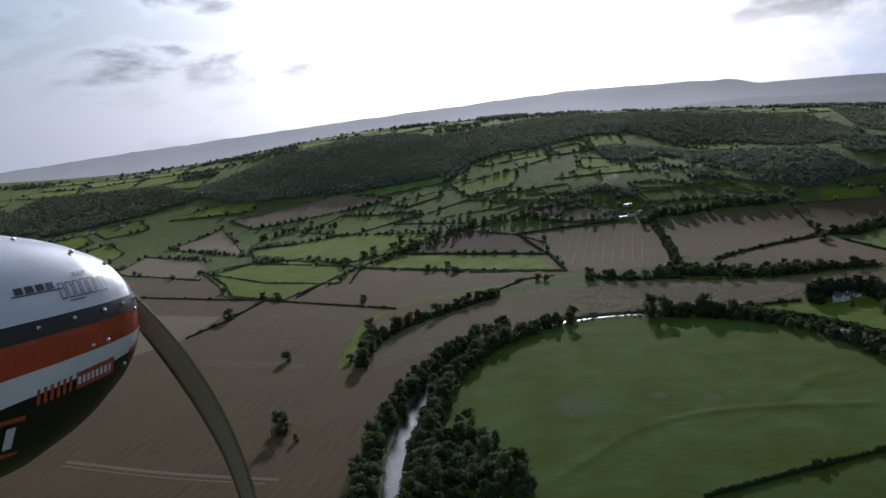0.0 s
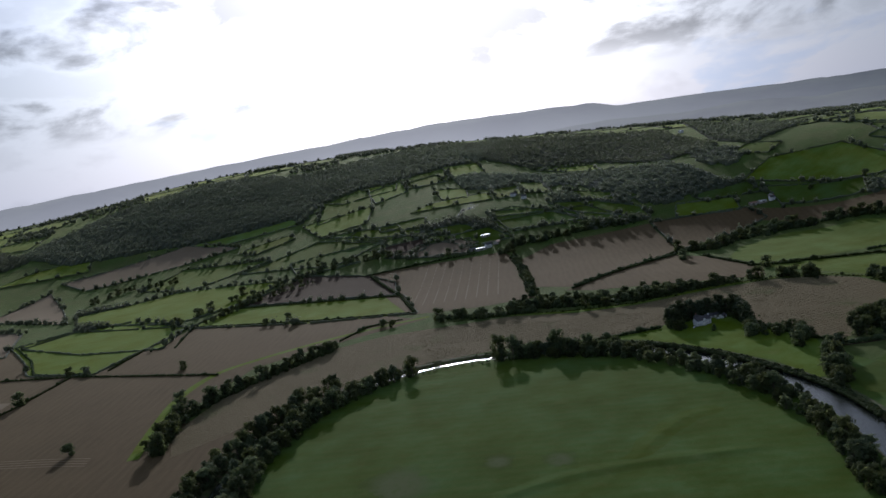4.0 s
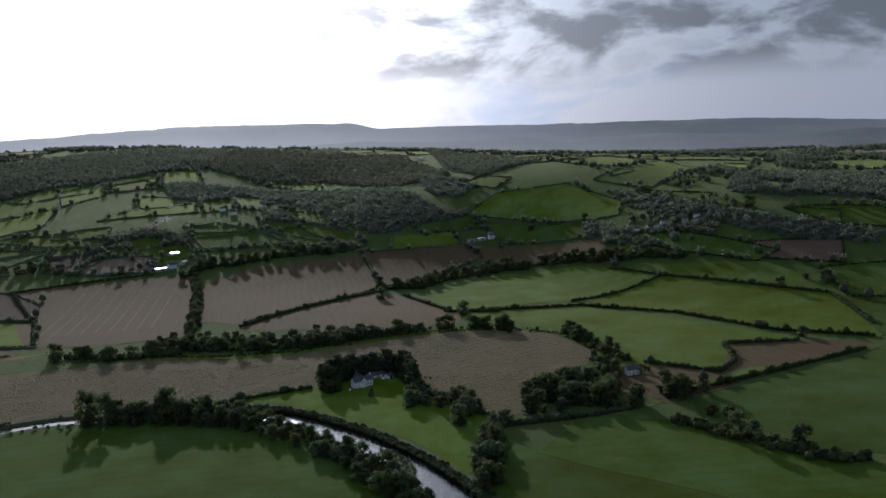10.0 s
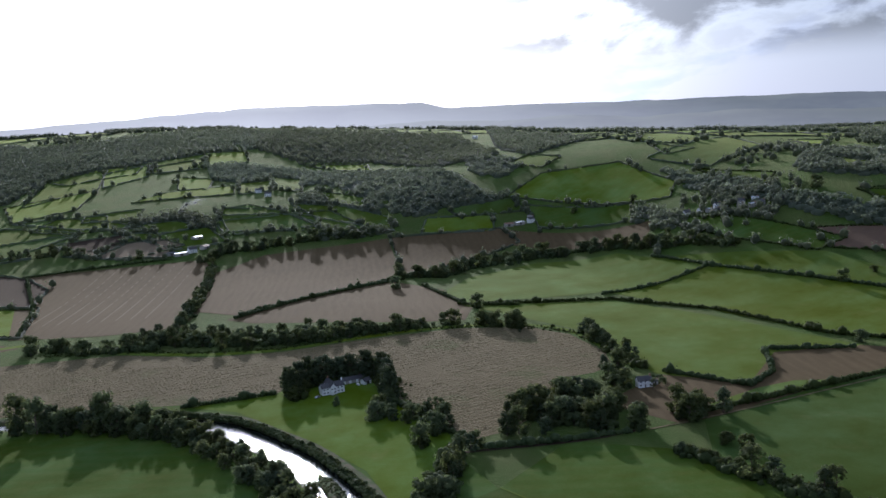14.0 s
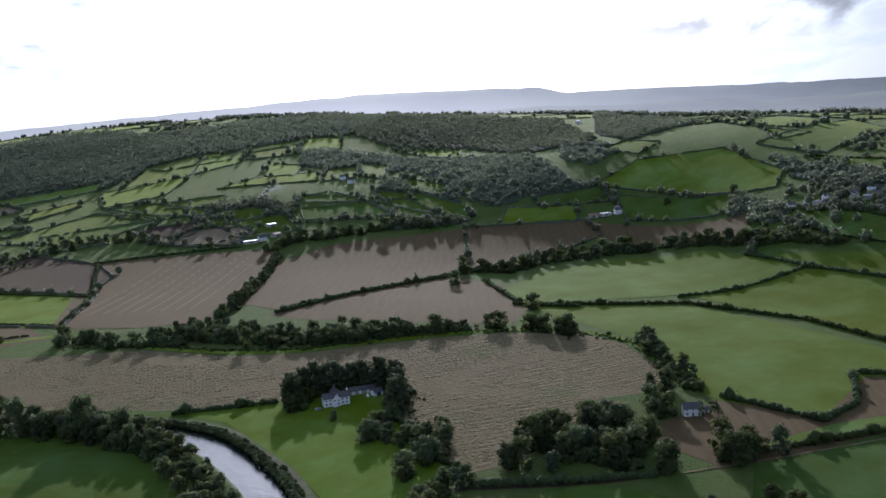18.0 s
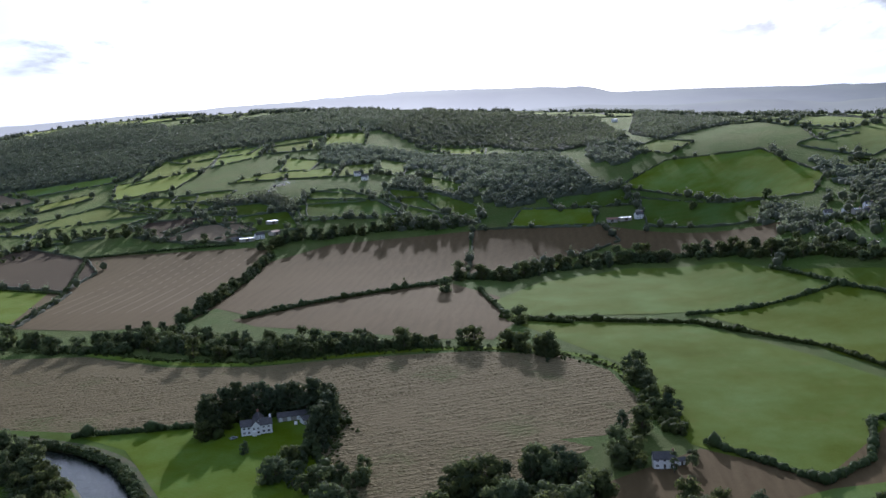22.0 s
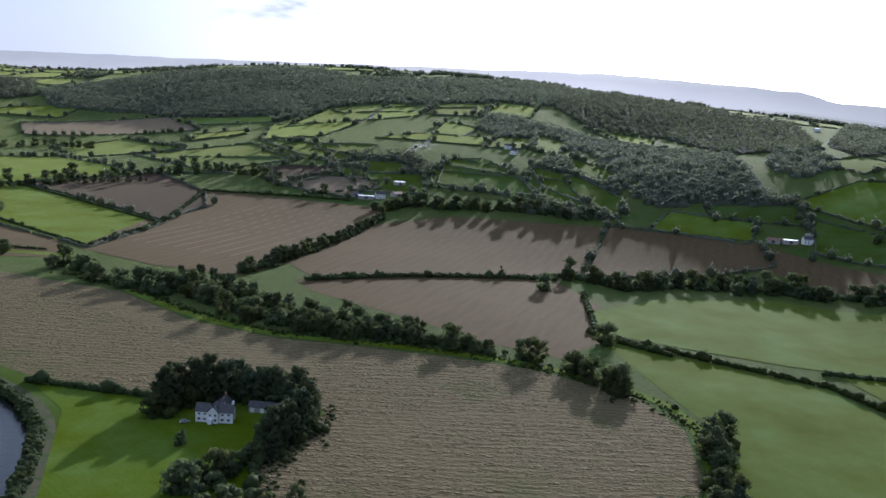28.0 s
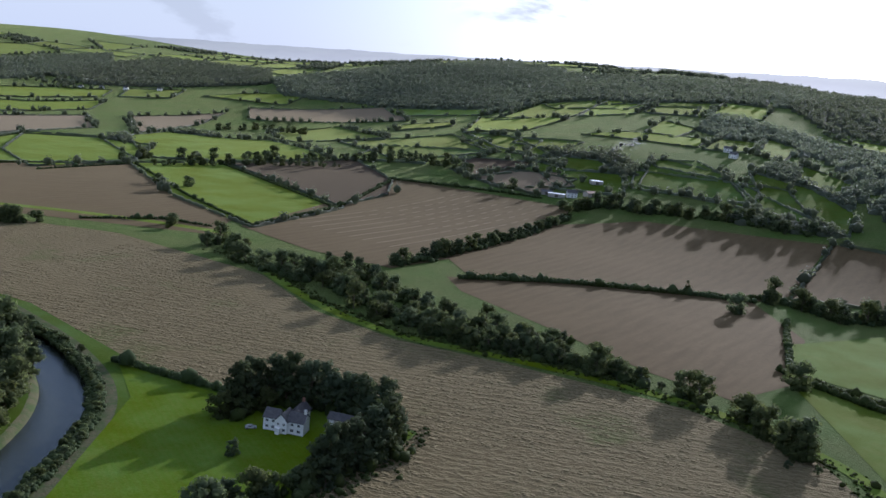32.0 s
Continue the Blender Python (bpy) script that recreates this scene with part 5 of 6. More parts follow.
# gardens of the hamlet are full of trees
g = np.array((928, 1178)) + rng.normal(size=(150, 2)) * (38, 34)
g = g[np.all([np.hypot(g[:, 0] - x, g[:, 1] - y) > 9 for x, y in HAMLET], axis=0)]
tree_all = np.concatenate(tree_pts)
clumped = np.sin(tree_all[:, 0] / 41 + np.sin(tree_all[:, 1] / 67)) * np.sin(tree_all[:, 1] / 53) > rng.uniform(-1.6, 0.35, len(tree_all))
tree_all = np.concatenate([tree_all[clumped], g])
again = tree_all[rng.random(len(tree_all)) < 0.6]
tree_all = np.concatenate([tree_all, again + rng.normal(size=again.shape) * 6])
tree_all = tree_all[~in_field(tree_all) | (rng.random(len(tree_all)) < 0.25)]
# each far hedge is a ragged running bank of leaves, with gaps
for p in hedge_pts:
    p = p + rng.normal(size=p.shape) * 0.5
    d = np.gradient(p, axis=0)
    d /= np.hypot(d[:, 0], d[:, 1])[:, None] + 1e-6
    s = np.stack([d[:, 1], -d[:, 0]], 1)
    w, h, z = rng.uniform(0.9, 2.0, (len(p), 1)), rng.uniform(1.3, 3.4, len(p)), heights(p)
    v = np.stack([np.column_stack([p - s * w, z - 0.2]), np.column_stack([p - s * w * 0.55, z + h * 0.8]), np.column_stack([p + s * w * 0.3, z + h]), np.column_stack([p + s * w, z - 0.2])], 1).reshape(-1, 3)
    k = np.flatnonzero(rng.random(len(p) - 1) < 0.93) * 4
    f = np.concatenate([q for a in range(3) for q in (np.stack([k + a, k + a + 1, k + a + 5], 1), np.stack([k + a, k + a + 5, k + a + 4], 1))])
    tagged(quick("hedge", v, f, HAZED_LEAF), "thin ragged hedge round a hillside field", "hedge", "hill hedges", "structure")
scatter("far_trees", "scattered dark trees along far hedgerows", "trees", tree_all, 3.8, 7.6, HAZED_LEAF, 1, 12)
for p in near_hedges:
    p = p + rng.normal(size=p.shape) * 0.4
    r = rng.uniform(1.1, 2.0, len(p))
    v, f = lumps(np.column_stack([p, heights(p) + r * 0.7]), r, 0.95, 1, 0.2, 10, 0.3)
    tagged(quick("hedge", v, f, HEDGE_LEAF), "dark green farm hedge round a hillside field", "hedge", "field hedges", "structure")


# ---- houses and farms ----
def box(bm, x0, y0, z0, x1, y1, z1):
    v = [bm.verts.new(p) for p in ((x0, y0, z0), (x1, y0, z0), (x1, y1, z0), (x0, y1, z0), (x0, y0, z1), (x1, y0, z1), (x1, y1, z1), (x0, y1, z1))]
    for f in ((3, 2, 1, 0), (4, 5, 6, 7), (0, 1, 5, 4), (1, 2, 6, 5), (2, 3, 7, 6), (3, 0, 4, 7)):
        bm.faces.new([v[k] for k in f])


def gabled(empty, x0, y0, x1, y1, eaves, rise, wall, roof, along_x=True):
    """Walls with gables, and a roof of two thick slopes with eaves, as parts of a building."""
    bm = bmesh.new()
    top = eaves + rise
    if along_x:
        m = (y0 + y1) / 2
        prof = [(y0, -0.5), (y1, -0.5), (y1, eaves), (m, top), (y0, eaves)]
        ends = [[bm.verts.new((x, y, z)) for y, z in prof] for x in (x0, x1)]
    else:
        m = (x0 + x1) / 2
        prof = [(x0, -0.5), (x1, -0.5), (x1, eaves), (m, top), (x0, eaves)]
        ends = [[bm.verts.new((x, y, z)) for x, z in prof] for y in (y0, y1)]
    for e in ends:
        bm.faces.new(e)
    for k in range(5):
        bm.faces.new((ends[0][k], ends[0][(k + 1) % 5], ends[1][(k + 1) % 5], ends[1][k]))
    bmesh.ops.recalc_face_normals(bm, faces=bm.faces[:])
    part("wall", bm, wall, empty)
    o, t = 0.35, 0.18
    for s in (0, 1):
        bm = bmesh.new()
        half = (y1 - y0) / 2 if along_x else (x1 - x0) / 2
        drop = rise / half * o
        a, b = ((x0 - o, x1 + o) if along_x else (y0 - o, y1 + o))
        e = ((y0 - o) if s == 0 else (y1 + o)) if along_x else ((x0 - o) if s == 0 else (x1 + o))
        rows = []
        for p in (a, b):
            for c, z in ((e, eaves - drop + 0.05), (m, top + 0.05), (m, top + 0.05 + t), (e, eaves - drop + 0.05 + t)):
                rows.append(bm.verts.new((p, c, z) if along_x else (c, p, z)))
        for f in ((0, 1, 2, 3), (7, 6, 5, 4), (0, 4, 5, 1), (1, 5, 6, 2), (2, 6, 7, 3), (3, 7, 4, 0)):
            bm.faces.new([rows[k] for k in f])
        bmesh.ops.recalc_face_normals(bm, faces=bm.faces[:])
        part("roof", bm, roof, empty)


def window(empty, x, y, z, w, h, frame_mat=None, side="y"):
    """A framed window proud of a wall that faces -y (or x): surround, pane and sill."""
    frame_mat = frame_mat or WHITE_PAINT
    bm = bmesh.new()
    for a, b, c, d in ((-w / 2, -w / 2 + 0.09, 0, h), (w / 2 - 0.09, w / 2, 0, h), (-w / 2, w / 2, h - 0.09, h), (-w / 2, w / 2, 0, 0.09), (-0.04, 0.04, 0, h)):
        if side == "y":
            box(bm, x + a, y - 0.09, z + c, x + b, y + 0.04, z + d)
        else:
            box(bm, x - 0.04, y + a, z + c, x + 0.09, y + b, z + d)
    win = part("window", bm, frame_mat, empty)
    bm = bmesh.new()
    if side == "y":
        box(bm, x - w / 2 + 0.05, y - 0.035, z + 0.05, x + w / 2 - 0.05, y + 0.02, z + h - 0.05)
    else:
        box(bm, x - 0.02, y - w / 2 + 0.05, z + 0.05, x + 0.035, y + w / 2 - 0.05, z + h - 0.05)
    part("pane", bm, GLASS_DARK, win)


def chimney(empty, x, y, z, h, mat):
    bm = bmesh.new()
    box(bm, x - 0.45, y - 0.35, z, x + 0.45, y + 0.35, z + h)
    box(bm, x - 0.53, y - 0.43, z + h - 0.25, x + 0.53, y + 0.43, z + h - 0.1)
    for d in (-0.2, 0.2):
        box(bm, x + d - 0.1, y - 0.1, z + h, x + d + 0.1, y + 0.1, z + h + 0.35)
    part("chimney", bm, mat, empty)


def door(empty, x, y, w=0.95, h=2.05, mat=None):
    bm = bmesh.new()
    box(bm, x - w / 2, y - 0.07, 0, x + w / 2, y + 0.03, h)
    leaf = part("door", bm, mat or TIMBER, empty)
    bm = bmesh.new()
    box(bm, x + w / 2 - 0.16, y - 0.12, 1.0, x + w / 2 - 0.1, y - 0.07, 1.12)
    part("door_handle", bm, ROOF_TIN, leaf)


def stand(name, label, category, x, y, turn, group=""):
    ob = tagged(new(name), label, category, group)
    ob.matrix_basis = pose(x, y, height(x, y) + 0.15, 0, 0, turn)
    return ob


# the white farmhouse by the river
farmhouse = stand("farmhouse", "white rendered farmhouse with slate roofs in a ring of trees", "house", 400.2, 886.5, 11)
gabled(farmhouse, 0, 0, 5.4, 6.2, 4.9, 2.5, RENDER_WHITE, ROOF_SLATE)
gabled(farmhouse, 5.2, -1.3, 9.8, 6.2, 4.9, 2.6, RENDER_WHITE, ROOF_SLATE, False)
gabled(farmhouse, 9.6, -0.2, 15.8, 6.2, 4.9, 2.6, RENDER_WHITE, ROOF_SLATE)
gabled(farmhouse, 7.0, 3.0, 12.4, 15.5, 4.7, 2.6, RENDER_WHITE, ROOF_SLATE, False)
for wx in (1.5, 3.9):
    window(farmhouse, wx, 0, 0.9, 1.3, 1.2)
    window(farmhouse, wx, 0, 3.2, 1.2, 1.1)
window(farmhouse, 8.6, -1.3, 0.9, 1.2, 1.2)
window(farmhouse, 6.4, -1.3, 3.1, 1.0, 1.1)
window(farmhouse, 8.6, -1.3, 3.1, 1.0, 1.1)
door(farmhouse, 6.5, -1.3)
for wx in (11.4, 14.0):
    window(farmhouse, wx, -0.2, 0.9, 1.4, 1.2)
    window(farmhouse, wx, -0.2, 3.2, 1.2, 1.1)
window(farmhouse, 12.4, 11.5, 2.9, 1.1, 1.1, side="x")
chimney(farmhouse, 15.2, 3.0, 6.4, 2.6, RENDER_WHITE)
chimney(farmhouse, 9.7, 14.8, 6.2, 2.4, BRICK)
bm = bmesh.new()
box(bm, 5.7, -2.6, 0, 7.4, -1.3, 2.3)
box(bm, 5.5, -2.8, 2.3, 7.6, -1.25, 2.45)
part("porch", bm, RENDER_WHITE, farmhouse)

stables = stand("stable_block", "low dark-roofed stable range with white doors beside the farmhouse", "outbuilding", 417.0, 904.5, 8)
gabled(stables, 0, 0, 17.5, 5.2, 2.5, 1.8, STONE, ROOF_SLATE)
for wx in (1.6, 6.0, 11.0):
    bm = bmesh.new()
    box(bm, wx - 0.9, -0.08, 0, wx + 0.9, 0.02, 2.2)
    part("door", bm, WHITE_PAINT, stables)
window(stables, 14.5, 0, 1.0, 1.2, 1.0)
garage = stand("garage", "small white garage with a slate roof under the trees", "outbuilding", 431.5, 897.0, 30)
gabled(garage, 0, 0, 6, 5, 2.4, 1.6, RENDER_WHITE, ROOF_SLATE)
bm = bmesh.new()
box(bm, 1.6, -0.08, 0, 4.2, 0.02, 2.1)
part("door", bm, TIMBER, garage)
window(garage, 5.2, 0, 1.0, 0.9, 0.9)

yard = [(396, 880), (404, 882), (414, 889), (424, 900), (436, 900), (436, 906), (418, 904), (412, 893), (398, 886)]
bm = bmesh.new()
bm.faces.new([bm.verts.new((x, y, height(x, y) + 0.3)) for x, y in yard])
for v in bm.verts:
    v.co.z -= 0.18
tagged(mesh_object("yard", bm, FIELD["earth"]), "brown earth yard round the farmhouse", "yard", kind="structure")


def car(name, label, x, y, turn, paint):
    ob = stand(name, label, "car", x, y, turn)
    bm = bmesh.new()
    side = [(-2.1, 0.3), (2.1, 0.3), (2.15, 0.75), (1.2, 0.95), (0.6, 1.42), (-1.2, 1.45), (-2.0, 0.95)]
    rows = [[bm.verts.new((a, s * (0.85 if z < 1.2 else 0.68), z)) for a, z in side] for s in (-1, 1)]
    for r in rows:
        bm.faces.new(r)
    for k in range(7):
        bm.faces.new((rows[0][k], rows[0][(k + 1) % 7], rows[1][(k + 1) % 7], rows[1][k]))
    bmesh.ops.recalc_face_normals(bm, faces=bm.faces[:])
    part("body", bm, paint, ob)
    bm = bmesh.new()
    box(bm, -1.15, -0.775, 0.98, 0.75, 0.775, 1.38)
    part("side_glass", bm, GLASS_DARK, ob)
    for wx in (-1.3, 1.3):
        for wy in (-0.8, 0.8):
            bm = bmesh.new()
            bmesh.ops.create_cone(bm, cap_ends=True, segments=14, radius1=0.33, radius2=0.33, depth=0.22, matrix=pose(wx, wy, 0.33, 90))
            part("wheel", bm, TIMBER, ob)


car("parked_car", "silver car parked on the yard", 396.5, 884.0, 40, CAR_PAINT)
car("parked_car", "white car parked by the stables", 427.0, 899.5, 95, WHITE_PAINT)


def simple_house(name, label, category, x, y, turn, w, d, eaves, rise, wall, roof, group="", cols=3, floors=2, stack=True):
    ob = stand(name, label, category, x, y, turn, group)
    gabled(ob, -w / 2, -d / 2, w / 2, d / 2, eaves, rise, wall, roof)
    for c in range(cols):
        for fl in range(floors):
            wx = -w / 2 + w * (c + 0.5) / cols
            if fl == 0 and c == cols // 2:
                door(ob, wx, -d / 2)
            else:
                window(ob, wx, -d / 2, 0.9 + 2.35 * fl, min(1.3, w / cols * 0.5), 1.15)
    if stack:
        chimney(ob, w / 2 - 0.7, 0, eaves + rise - 0.7, 1.9, BRICK)
    return ob


# cottage in the trees by the lane
simple_house("cottage", "small white cottage half hidden by lane-side trees", "house", 596, 805, -8, 9.5, 5.5, 4.4, 2.4, RENDER_WHITE, ROOF_SLATE)
simple_house("lean_to", "pale garden shed beside the white cottage", "shed", 604, 806, 10, 4, 3, 2.1, 0.9, WHITE_PAINT, ROOF_SLATE, cols=1, floors=1, stack=False)

# farm under the bonfire field
simple_house("farmhouse", "white farmhouse among barns below the hill", "house", 333, 1536, 25, 11, 6.5, 5.0, 2.8, RENDER_WHITE, ROOF_SLATE)
for x, y, turn, w, d, h, roof, label in ((318, 1530, 15, 18, 8, 3.5, ROOF_TIN, "long low barn with a pale sheet roof"), (305, 1536, 20, 12, 7, 3.2, ROOF_SLATE, "stone barn with a slate roof"),
                                        (342, 1600, 30, 13, 11, 3.6, ROOF_TIN, "square barn with a glaring pale sheet roof"), (350, 1548, 60, 14, 8, 3.6, ROOF_TILE, "tiled barn in the farmyard")):
    ob = stand("barn", label, "barn", x, y, turn, "farm barns")
    gabled(ob, -w / 2, -d / 2, w / 2, d / 2, h, 0.6 if roof == ROOF_TIN else 1.7, STONE, roof)
    bm = bmesh.new()
    box(bm, -1.8, -d / 2 - 0.08, 0, 1.8, -d / 2 + 0.02, 3.0)
    part("barn_door", bm, TIMBER, ob)

# farm at the edge of the long stubble field
simple_house("farmhouse", "white farmhouse beside the long stubble field", "house", 777, 1416, 12, 9, 6, 5.0, 2.6, RENDER_WHITE, ROOF_SLATE)
for x, y, turn, w, d, h, roof in ((762, 1420, 8, 14, 8, 3.4, ROOF_TIN), (748, 1424, -12, 12, 7, 3.2, ROOF_TILE), (783, 1430, 50, 10, 7, 3.4, ROOF_TIN)):
    ob = stand("barn", "farm barn with a low pitched roof at the stubble edge", "barn", x, y, turn, "farm barns")
    gabled(ob, -w / 2, -d / 2, w / 2, d / 2, h, 0.6 if roof == ROOF_TIN else 1.6, STONE, roof)
    bm = bmesh.new()
    box(bm, -1.6, -d / 2 - 0.08, 0, 1.6, -d / 2 + 0.02, 2.8)
    part("barn_door", bm, TIMBER, ob)

# hamlet on the wooded slope
hrng = random.Random(5)
for k, (x, y) in enumerate(HAMLET):
    glare = k % 2
    simple_house("village_house", "village house with a glaring pale roof on the wooded slope" if glare else "white-walled village house on the wooded slope", "house", x, y, hrng.uniform(-60, 30), 7.5, 5.5, 3.9, 0.9 if glare else 2.6, STONE if hrng.random() < 0.7 else RENDER_WHITE, ROOF_TIN if glare else ROOF_SLATE, "hamlet", 2)
for x, y, turn in ((960, 2150, 10), (466, 1796, -20), (454, 1836, 15), (571, 1930, 0), (589, 1888, 30), (-930, 2080, 15), (-900, 2110, -10), (-860, 2140, 25), (-980, 2200, 0), (-800, 2180, 10), (1012, 2010, -20)):
    simple_house("hill_house", "pale house alone on the hillside", "house", x, y, turn, 10, 6.5, 5.0, 0.8 if x in (960, 571, 589) else 2.6, RENDER_WHITE, ROOF_TIN if (x in (960, 571, 589)) else ROOF_SLATE, "hill houses", 3)

# bonfire smoke drifting over the grass
rng = np.random.default_rng(77)
c, r = [], []
for k in range(90):
    s = k / 89
    c.append((322 + 30 * s ** 1.6 + rng.normal() * 5 * s, 1745 - 4 * s + rng.normal() * 5 * s, height(322, 1745) + 2.5 + 17 * s ** 0.8 + rng.normal() * (0.6 + 3.0 * s)))
    r.append(1.0 + 2.4 * s * rng.uniform(0.6, 1.2))
v, f = lumps(c, r, 0.7, 2, 0.14)
tagged(quick("bonfire_smoke", v, f, SMOKE), "thin white bonfire smoke drifting over a pasture", "smoke", kind="stuff")
bm = bmesh.new()
bmesh.ops.create_icosphere(bm, subdivisions=2, radius=1.0)
for v in bm.verts:
    v.co = Vector((v.co.x * 1.7, v.co.y * 1.5, v.co.z * 0.7 + 0.2)) * (1 + 0.2 * noise.noise(v.co * 2))
heap = mesh_object("bonfire_heap", bm, TIMBER)
heap.location = (322, 1745, height(322, 1745) + 0.4)
tagged(heap, "dark smouldering heap at the foot of the smoke", "bonfire")


# ---- nose of the light aircraft, in flight at the start of the clip ----
def paint(name, colour, rough=0.22, coat=0.8):
    n = Nodes(name)
    c = n.vary(n.mix(n.span(n.noise(3.0, 4, vector=n.obj), 0.3, 0.7), colour, tuple(k * 0.88 for k in colour)), n.noise(40.0, 3, vector=n.obj), 0.003, 0.05, 0.06)
    return n.surface(c, rough, spec=0.5, coat=coat, normal=n.bump(n.noise(9.0, 3, vector=n.obj), 0.05, 0.01))


PAINT_WHITE, PAINT_BLACK, PAINT_RED = paint("white_gloss", (0.7, 0.72, 0.75)), paint("black_gloss", (0.008, 0.006, 0.008), 0.4, 0.12), paint("red_gloss", (0.42, 0.045, 0.02))
DECAL_GREY, DECAL_ORANGE = paint("dark_decal", (0.03, 0.03, 0.035), 0.4, 0.2), paint("orange_decal", (0.42, 0.07, 0.04), 0.4, 0.2)
DECAL_BLUE = paint("blue_decal", (0.03, 0.06, 0.2), 0.4, 0.2)
BLADE_PAINT = paint("tan_blade", (0.16, 0.125, 0.055), 0.5, 0.05)
STEEL = plain_material("screw_steel", (0.6, 0.6, 0.6), (0.5, 0.5, 0.5), 0.3, 20.0, 0.02, 1.0)

aircraft = tagged(new("light_aircraft"), "white, red and black light aircraft nose with propeller, in flight", "aircraft")
start = ROWS[0]
aim = Vector((0.5, 0.06, -0.864)).normalized()
right = Vector((0.866, 0.0, 0.5))
upward = right.cross(aim) * -1 if right.cross(aim).y < 0 else right.cross(aim)
upward.normalize()
right = aim.cross(upward).normalized()
nose = Vector((-1.148, -0.2, -3.0))
frame3 = Matrix((aim, -right, upward)).transposed().to_4x4()
aircraft.matrix_basis = pose(*start[1:]) @ Matrix.Translation(nose) @ frame3

ST = (0.0, 0.012, 0.03, 0.055, 0.085, 0.12, 0.16, 0.21, 0.27, 0.34, 0.42, 0.5, 0.6, 0.72, 0.86, 1.05)
KEY = (0.0, 0.03, 0.08, 0.15, 0.3, 0.5, 0.8, 1.1)


def at_station(s, values):
    return float(np.interp(s, KEY, values))


def section(s, z):
    """Half width of the cowl s metres behind its front, at height z."""
    w = at_station(s, (0.07, 0.165, 0.24, 0.3, 0.36, 0.4, 0.44, 0.46))
    top = at_station(s, (0.03, 0.09, 0.15, 0.2, 0.25, 0.28, 0.3, 0.31))
    low = at_station(s, (-0.06, -0.14, -0.2, -0.26, -0.36, -0.43, -0.47, -0.5))
    mid = (top + low) / 2
    k = abs((z - mid) / ((top - low) / 2))
    return w * max(0.0, 1 - min(k, 1.0) ** 2.4) ** (1 / 2.4)


def top_of(s):
    return at_station(s, (0.03, 0.09, 0.15, 0.2, 0.25, 0.28, 0.3, 0.31))


def low_of(s):
    return at_station(s, (-0.06, -0.14, -0.2, -0.26, -0.36, -0.43, -0.47, -0.5))


EDGES = ((0.075, 0.034), (0.03, -0.014), (-0.035, -0.1), (-0.085, -0.17))


def edge(i, s):
    """Height of the boundary i between the painted bands."""
    a, b = EDGES[i]
    z = a + (b - a) * min(s, 1.05) / 0.7
    return min(max(z, low_of(s) * (0.98 - 0.02 * i)), top_of(s) * (0.98 - 0.02 * i))


def band(name, upper, lower, steps, material, label):
    """A painted band of the cowl from one boundary to the next, on both sides."""
    bm = bmesh.new()
    for sign in (-1, 1):
        rows = []
        for s in ST:
            hi, lo = upper(s), lower(s)
            row = []
            for k in range(steps + 1):
                f = k / steps
                if lo <= low_of(s) + 1e-6:
                    f = math.sin(f * math.pi / 2)
                if hi >= top_of(s) - 1e-6:
                    f = 1 - math.cos(f * math.pi / 2)
                z = hi + (lo - hi) * f
                row.append(bm.verts.new((-s, sign * section(s, z), z)))
            rows.append(row)
        for a, b in zip(rows, rows[1:]):
            for k in range(steps):
                bm.faces.new((a[k], a[k + 1], b[k + 1], b[k]))
        rows_front = rows[0]
        if sign == 1:
            for k in range(steps):
                bm.faces.new((first[k], rows_front[k], rows_front[k + 1], first[k + 1]))
        first = rows_front
    bmesh.ops.remove_doubles(bm, verts=bm.verts[:], dist=0.0004)
    bmesh.ops.recalc_face_normals(bm, faces=bm.faces[:])
    for fc in bm.faces:
        fc.smooth = True
    return part(name, bm, material, aircraft, label)


upper_cowl = band("upper_cowl", top_of, lambda s: edge(0, s), 12, PAINT_WHITE, "glossy white upper cowling")
band("black_stripe", lambda s: edge(0, s), lambda s: edge(1, s), 4, PAINT_BLACK, "black stripe")
band("red_stripe", lambda s: edge(1, s), lambda s: edge(2, s), 5, PAINT_RED, "red stripe")
white_stripe = band("white_stripe", lambda s: edge(2, s), lambda s: edge(3, s), 4, PAINT_WHITE, "white stripe with decals")
lower_cowl = band("lower_cowl", lambda s: edge(3, s), low_of, 12, PAINT_BLACK, "glossy black lower cowling")


def patch(bm, s0, s1, z0, z1, slope=0.0, off=0.0022, n=4):
    """A decal bar hugging the right side, between two stations and heights."""
    grid = []
    for i in range(n + 1):
        s = s0 + (s1 - s0) * i / n
        grid.append([bm.verts.new((-s, -(section(s, z) + off), z)) for z in (z0 + slope * s, z1 + slope * s)])
    for a, b in zip(grid, grid[1:]):
        bm.faces.new((a[0], b[0], b[1], a[1]))


bm = bmesh.new()
for k in range(4):
    patch(bm, 0.46 + 0.036 * k, 0.488 + 0.036 * k, 0.142, 0.16, -0.05)
patch(bm, 0.43, 0.61, 0.137, 0.14, -0.05, n=8)
for k in range(3):
    patch(bm, 0.32 + 0.02 * k, 0.334 + 0.02 * k, 0.165, 0.174, -0.05)
part("upper_lettering", bm, DECAL_GREY, upper_cowl, "dark maker's lettering as bars")
bm = bmesh.new()
for k in range(7):
    a = 0.25 + 0.029 * k
    patch(bm, a, a + 0.003, 0.11, 0.152, -0.05)
    patch(bm, a + 0.02, a + 0.023, 0.11, 0.152, -0.05)
    patch(bm, a, a + 0.023, 0.15, 0.153, -0.05)
    patch(bm, a, a + 0.023, 0.109, 0.112, -0.05)
patch(bm, 0.36, 0.42, 0.1, 0.103, -0.05)
part("outline_lettering", bm, DECAL_GREY, upper_cowl, "outlined type lettering as bars")
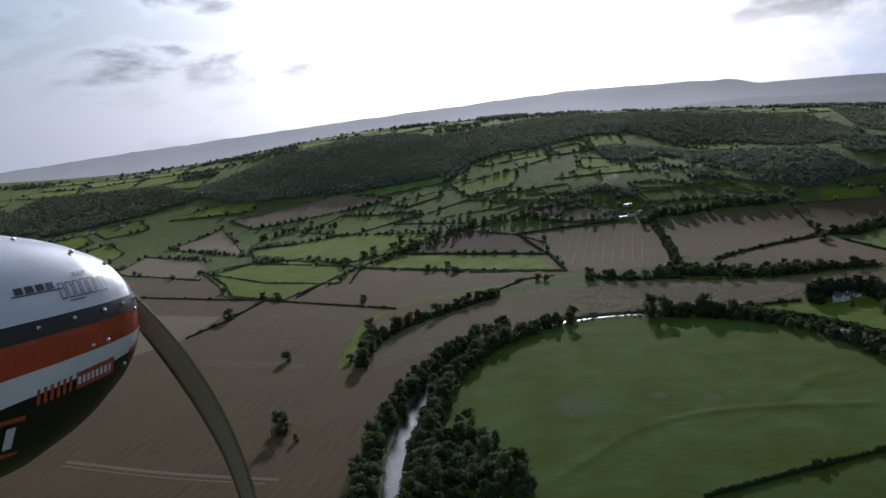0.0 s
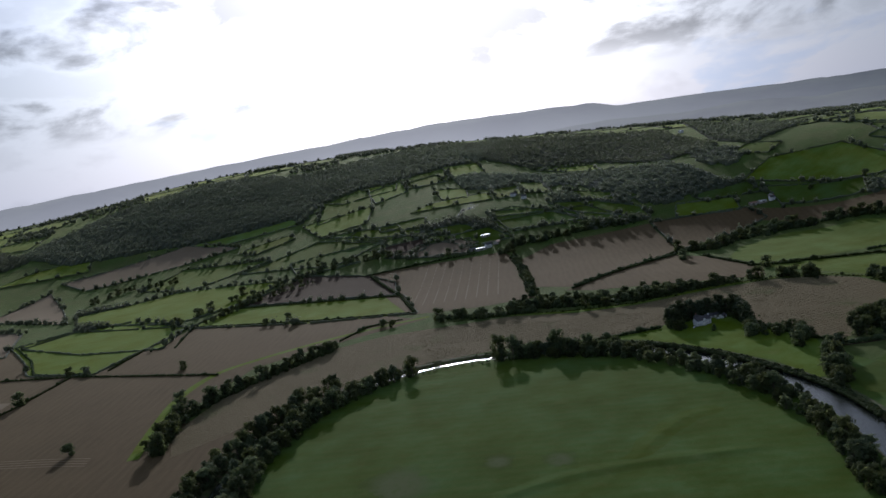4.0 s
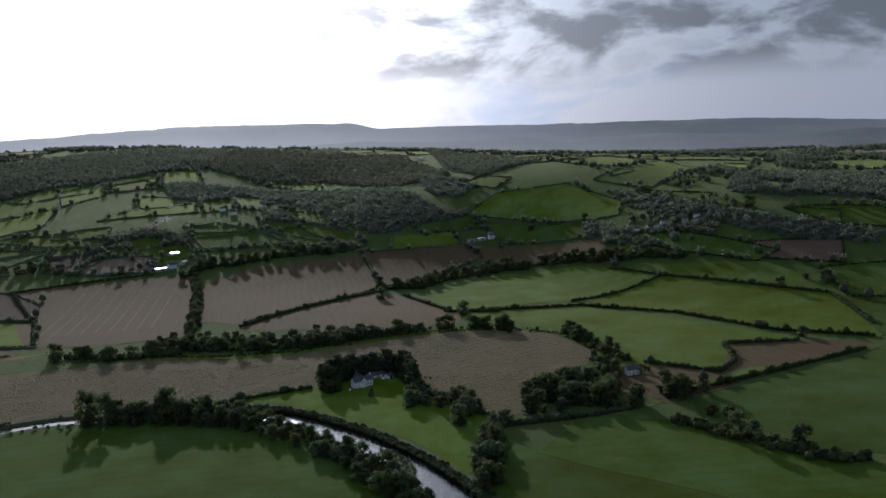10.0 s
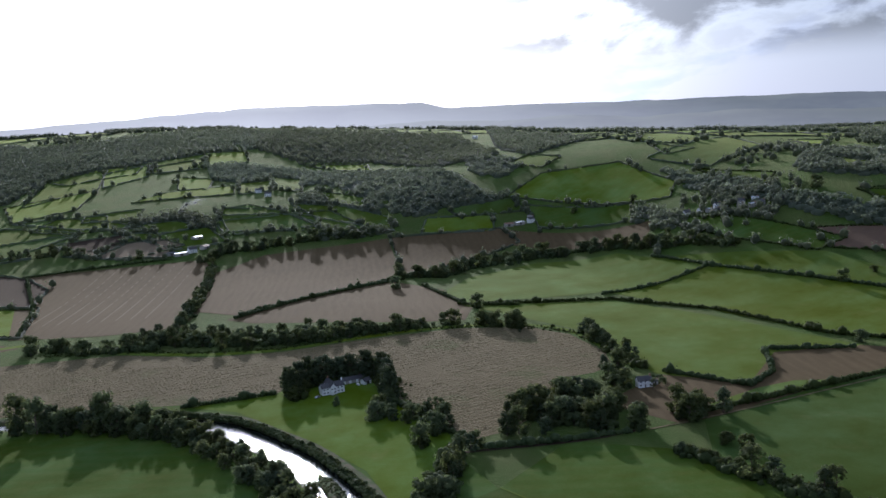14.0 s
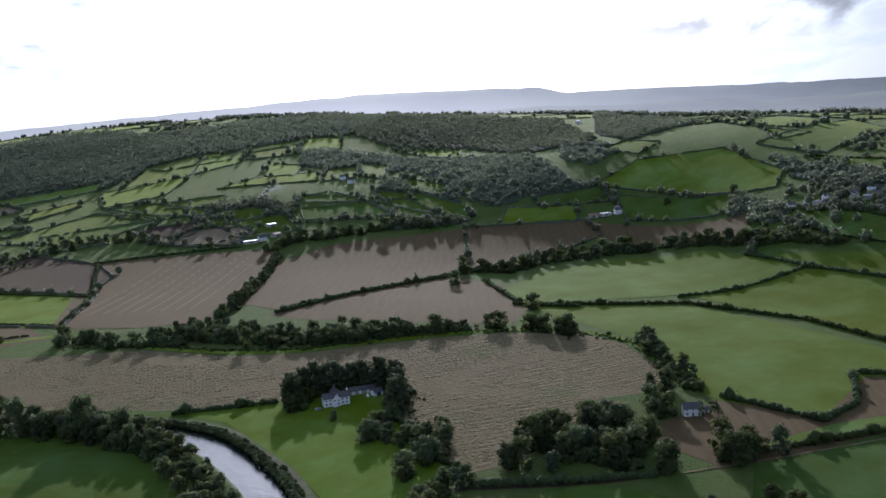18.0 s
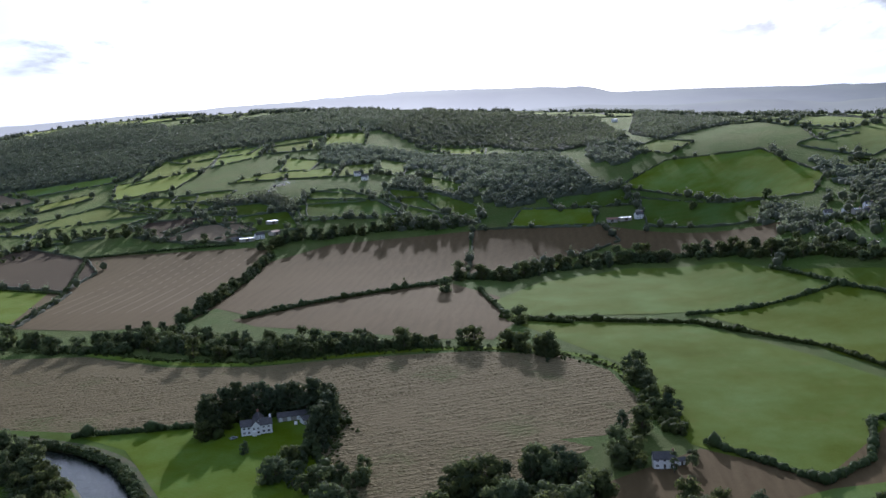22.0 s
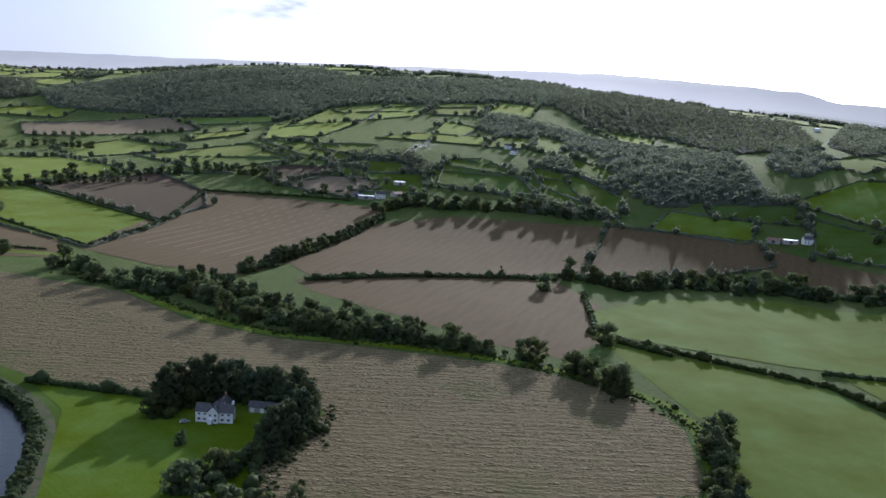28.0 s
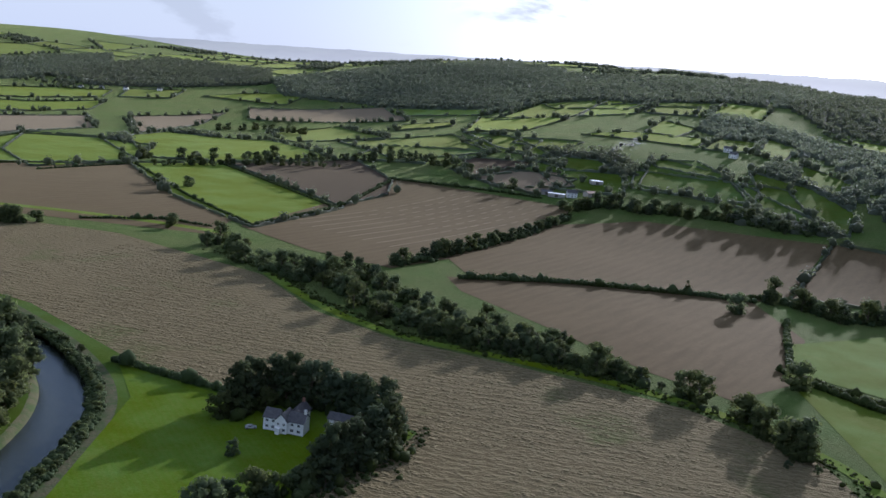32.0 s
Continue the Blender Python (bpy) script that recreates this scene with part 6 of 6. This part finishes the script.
for s_at, length in ((0.22, 0.32), (0.02, 0.12)):
    bm = bmesh.new()
    for k in range(6):
        a = s_at + 0.05 + length * 0.55 + k * length * 0.07
        patch(bm, a, a + length * 0.035, -0.115, -0.072, -0.12)
    patch(bm, s_at + 0.05, s_at + 0.05 + length * 0.5, -0.118, -0.07, -0.12)
    sticker = part("sticker", bm, DECAL_ORANGE, white_stripe, "orange-red sponsor sticker with bars")
    bm = bmesh.new()
    for k in range(8):
        a = s_at + 0.07 + k * length * 0.055
        patch(bm, a, a + length * 0.035, -0.105, -0.083, -0.12, 0.004)
    part("sticker_lettering", bm, PAINT_WHITE, sticker)
bm = bmesh.new()
patch(bm, 0.6, 0.9, -0.31, -0.2, -0.0)
sticker = part("sticker", bm, DECAL_ORANGE, lower_cowl, "orange oil-maker sticker")
bm = bmesh.new()
for k in range(4):
    patch(bm, 0.63 + 0.05 * k, 0.66 + 0.05 * k, -0.285, -0.225, 0.0, 0.004)
part("sticker_lettering", bm, PAINT_WHITE, sticker)
bm = bmesh.new()
patch(bm, 0.7, 0.9, -0.44, -0.385)
part("sticker", bm, DECAL_BLUE, lower_cowl, "blue sticker")
for s, z in ((0.12, 0.052), (0.2, 0.046), (0.3, 0.04), (0.42, 0.032), (0.55, 0.022), (0.13, 0.02), (0.2, -0.14), (0.3, 0.21), (0.18, 0.165), (0.45, 0.255), (0.3, -0.05), (0.36, -0.055)):
    bm = bmesh.new()
    bmesh.ops.create_icosphere(bm, subdivisions=2, radius=0.007, matrix=Matrix.Translation((-s, -(section(s, z) + 0.001), z)))
    part("screw", bm, STEEL, aircraft)
# propeller: spinner behind the cowl's lip, and the blade that bows down past the nose as the shutter drew it
bm = bmesh.new()
prev = None
for k in range(9):
    r = 0.085 * math.sqrt(max(0.0, 1 - (k / 8) ** 2)) + 0.002
    ring = [bm.verts.new((-0.02 + 0.009 * k, r * math.cos(a) - 0.02, r * math.sin(a))) for a in (2 * math.pi * j / 20 for j in range(20))]
    if prev:
        for j in range(20):
            bm.faces.new((prev[j], prev[(j + 1) % 20], ring[(j + 1) % 20], ring[j]))
    prev = ring
bm.faces.new(prev)
for fc in bm.faces:
    fc.smooth = True
part("spinner", bm, PAINT_WHITE, aircraft, "white spinner")
bm = bmesh.new()
prev = None
for k in range(25):
    f = -0.07 + 1.07 * k / 24
    y, z = -(0.1 + 0.95 * f - 0.44 * f * f), -0.72 * f
    along_y, along_z = -(0.95 - 0.88 * f), -0.72
    size = math.hypot(along_y, along_z)
    side_y, side_z = along_z / size, -along_y / size
    chord = 0.034 + 0.03 * math.sin(min(1.0, 0.25 + f * 1.2) * math.pi * 0.75) - 0.012 * max(0.0, f - 0.75) * 4
    lean = radians(46 - 26 * f)
    ring = []
    for c, t in ((-0.5, 0.0), (-0.28, 0.008), (0.1, 0.011), (0.38, 0.006), (0.5, 0.0), (0.2, -0.005), (-0.25, -0.004)):
        c, t = c * chord / math.cos(lean) * 0.95, t * (1.3 - 0.8 * f)
        ring.append(bm.verts.new((0.02 + c * math.sin(lean) + t * math.cos(lean), y + side_y * c * math.cos(lean), z + side_z * c * math.cos(lean))))
    if prev:
        for j in range(7):
            bm.faces.new((prev[j], prev[(j + 1) % 7], ring[(j + 1) % 7], ring[j]))
    else:
        bm.faces.new(ring[::-1])
    prev = ring
bm.faces.new(prev)
bmesh.ops.recalc_face_normals(bm, faces=bm.faces[:])
for fc in bm.faces:
    fc.smooth = True
part("propeller_blade", bm, BLADE_PAINT, aircraft, "olive-brown propeller blade")
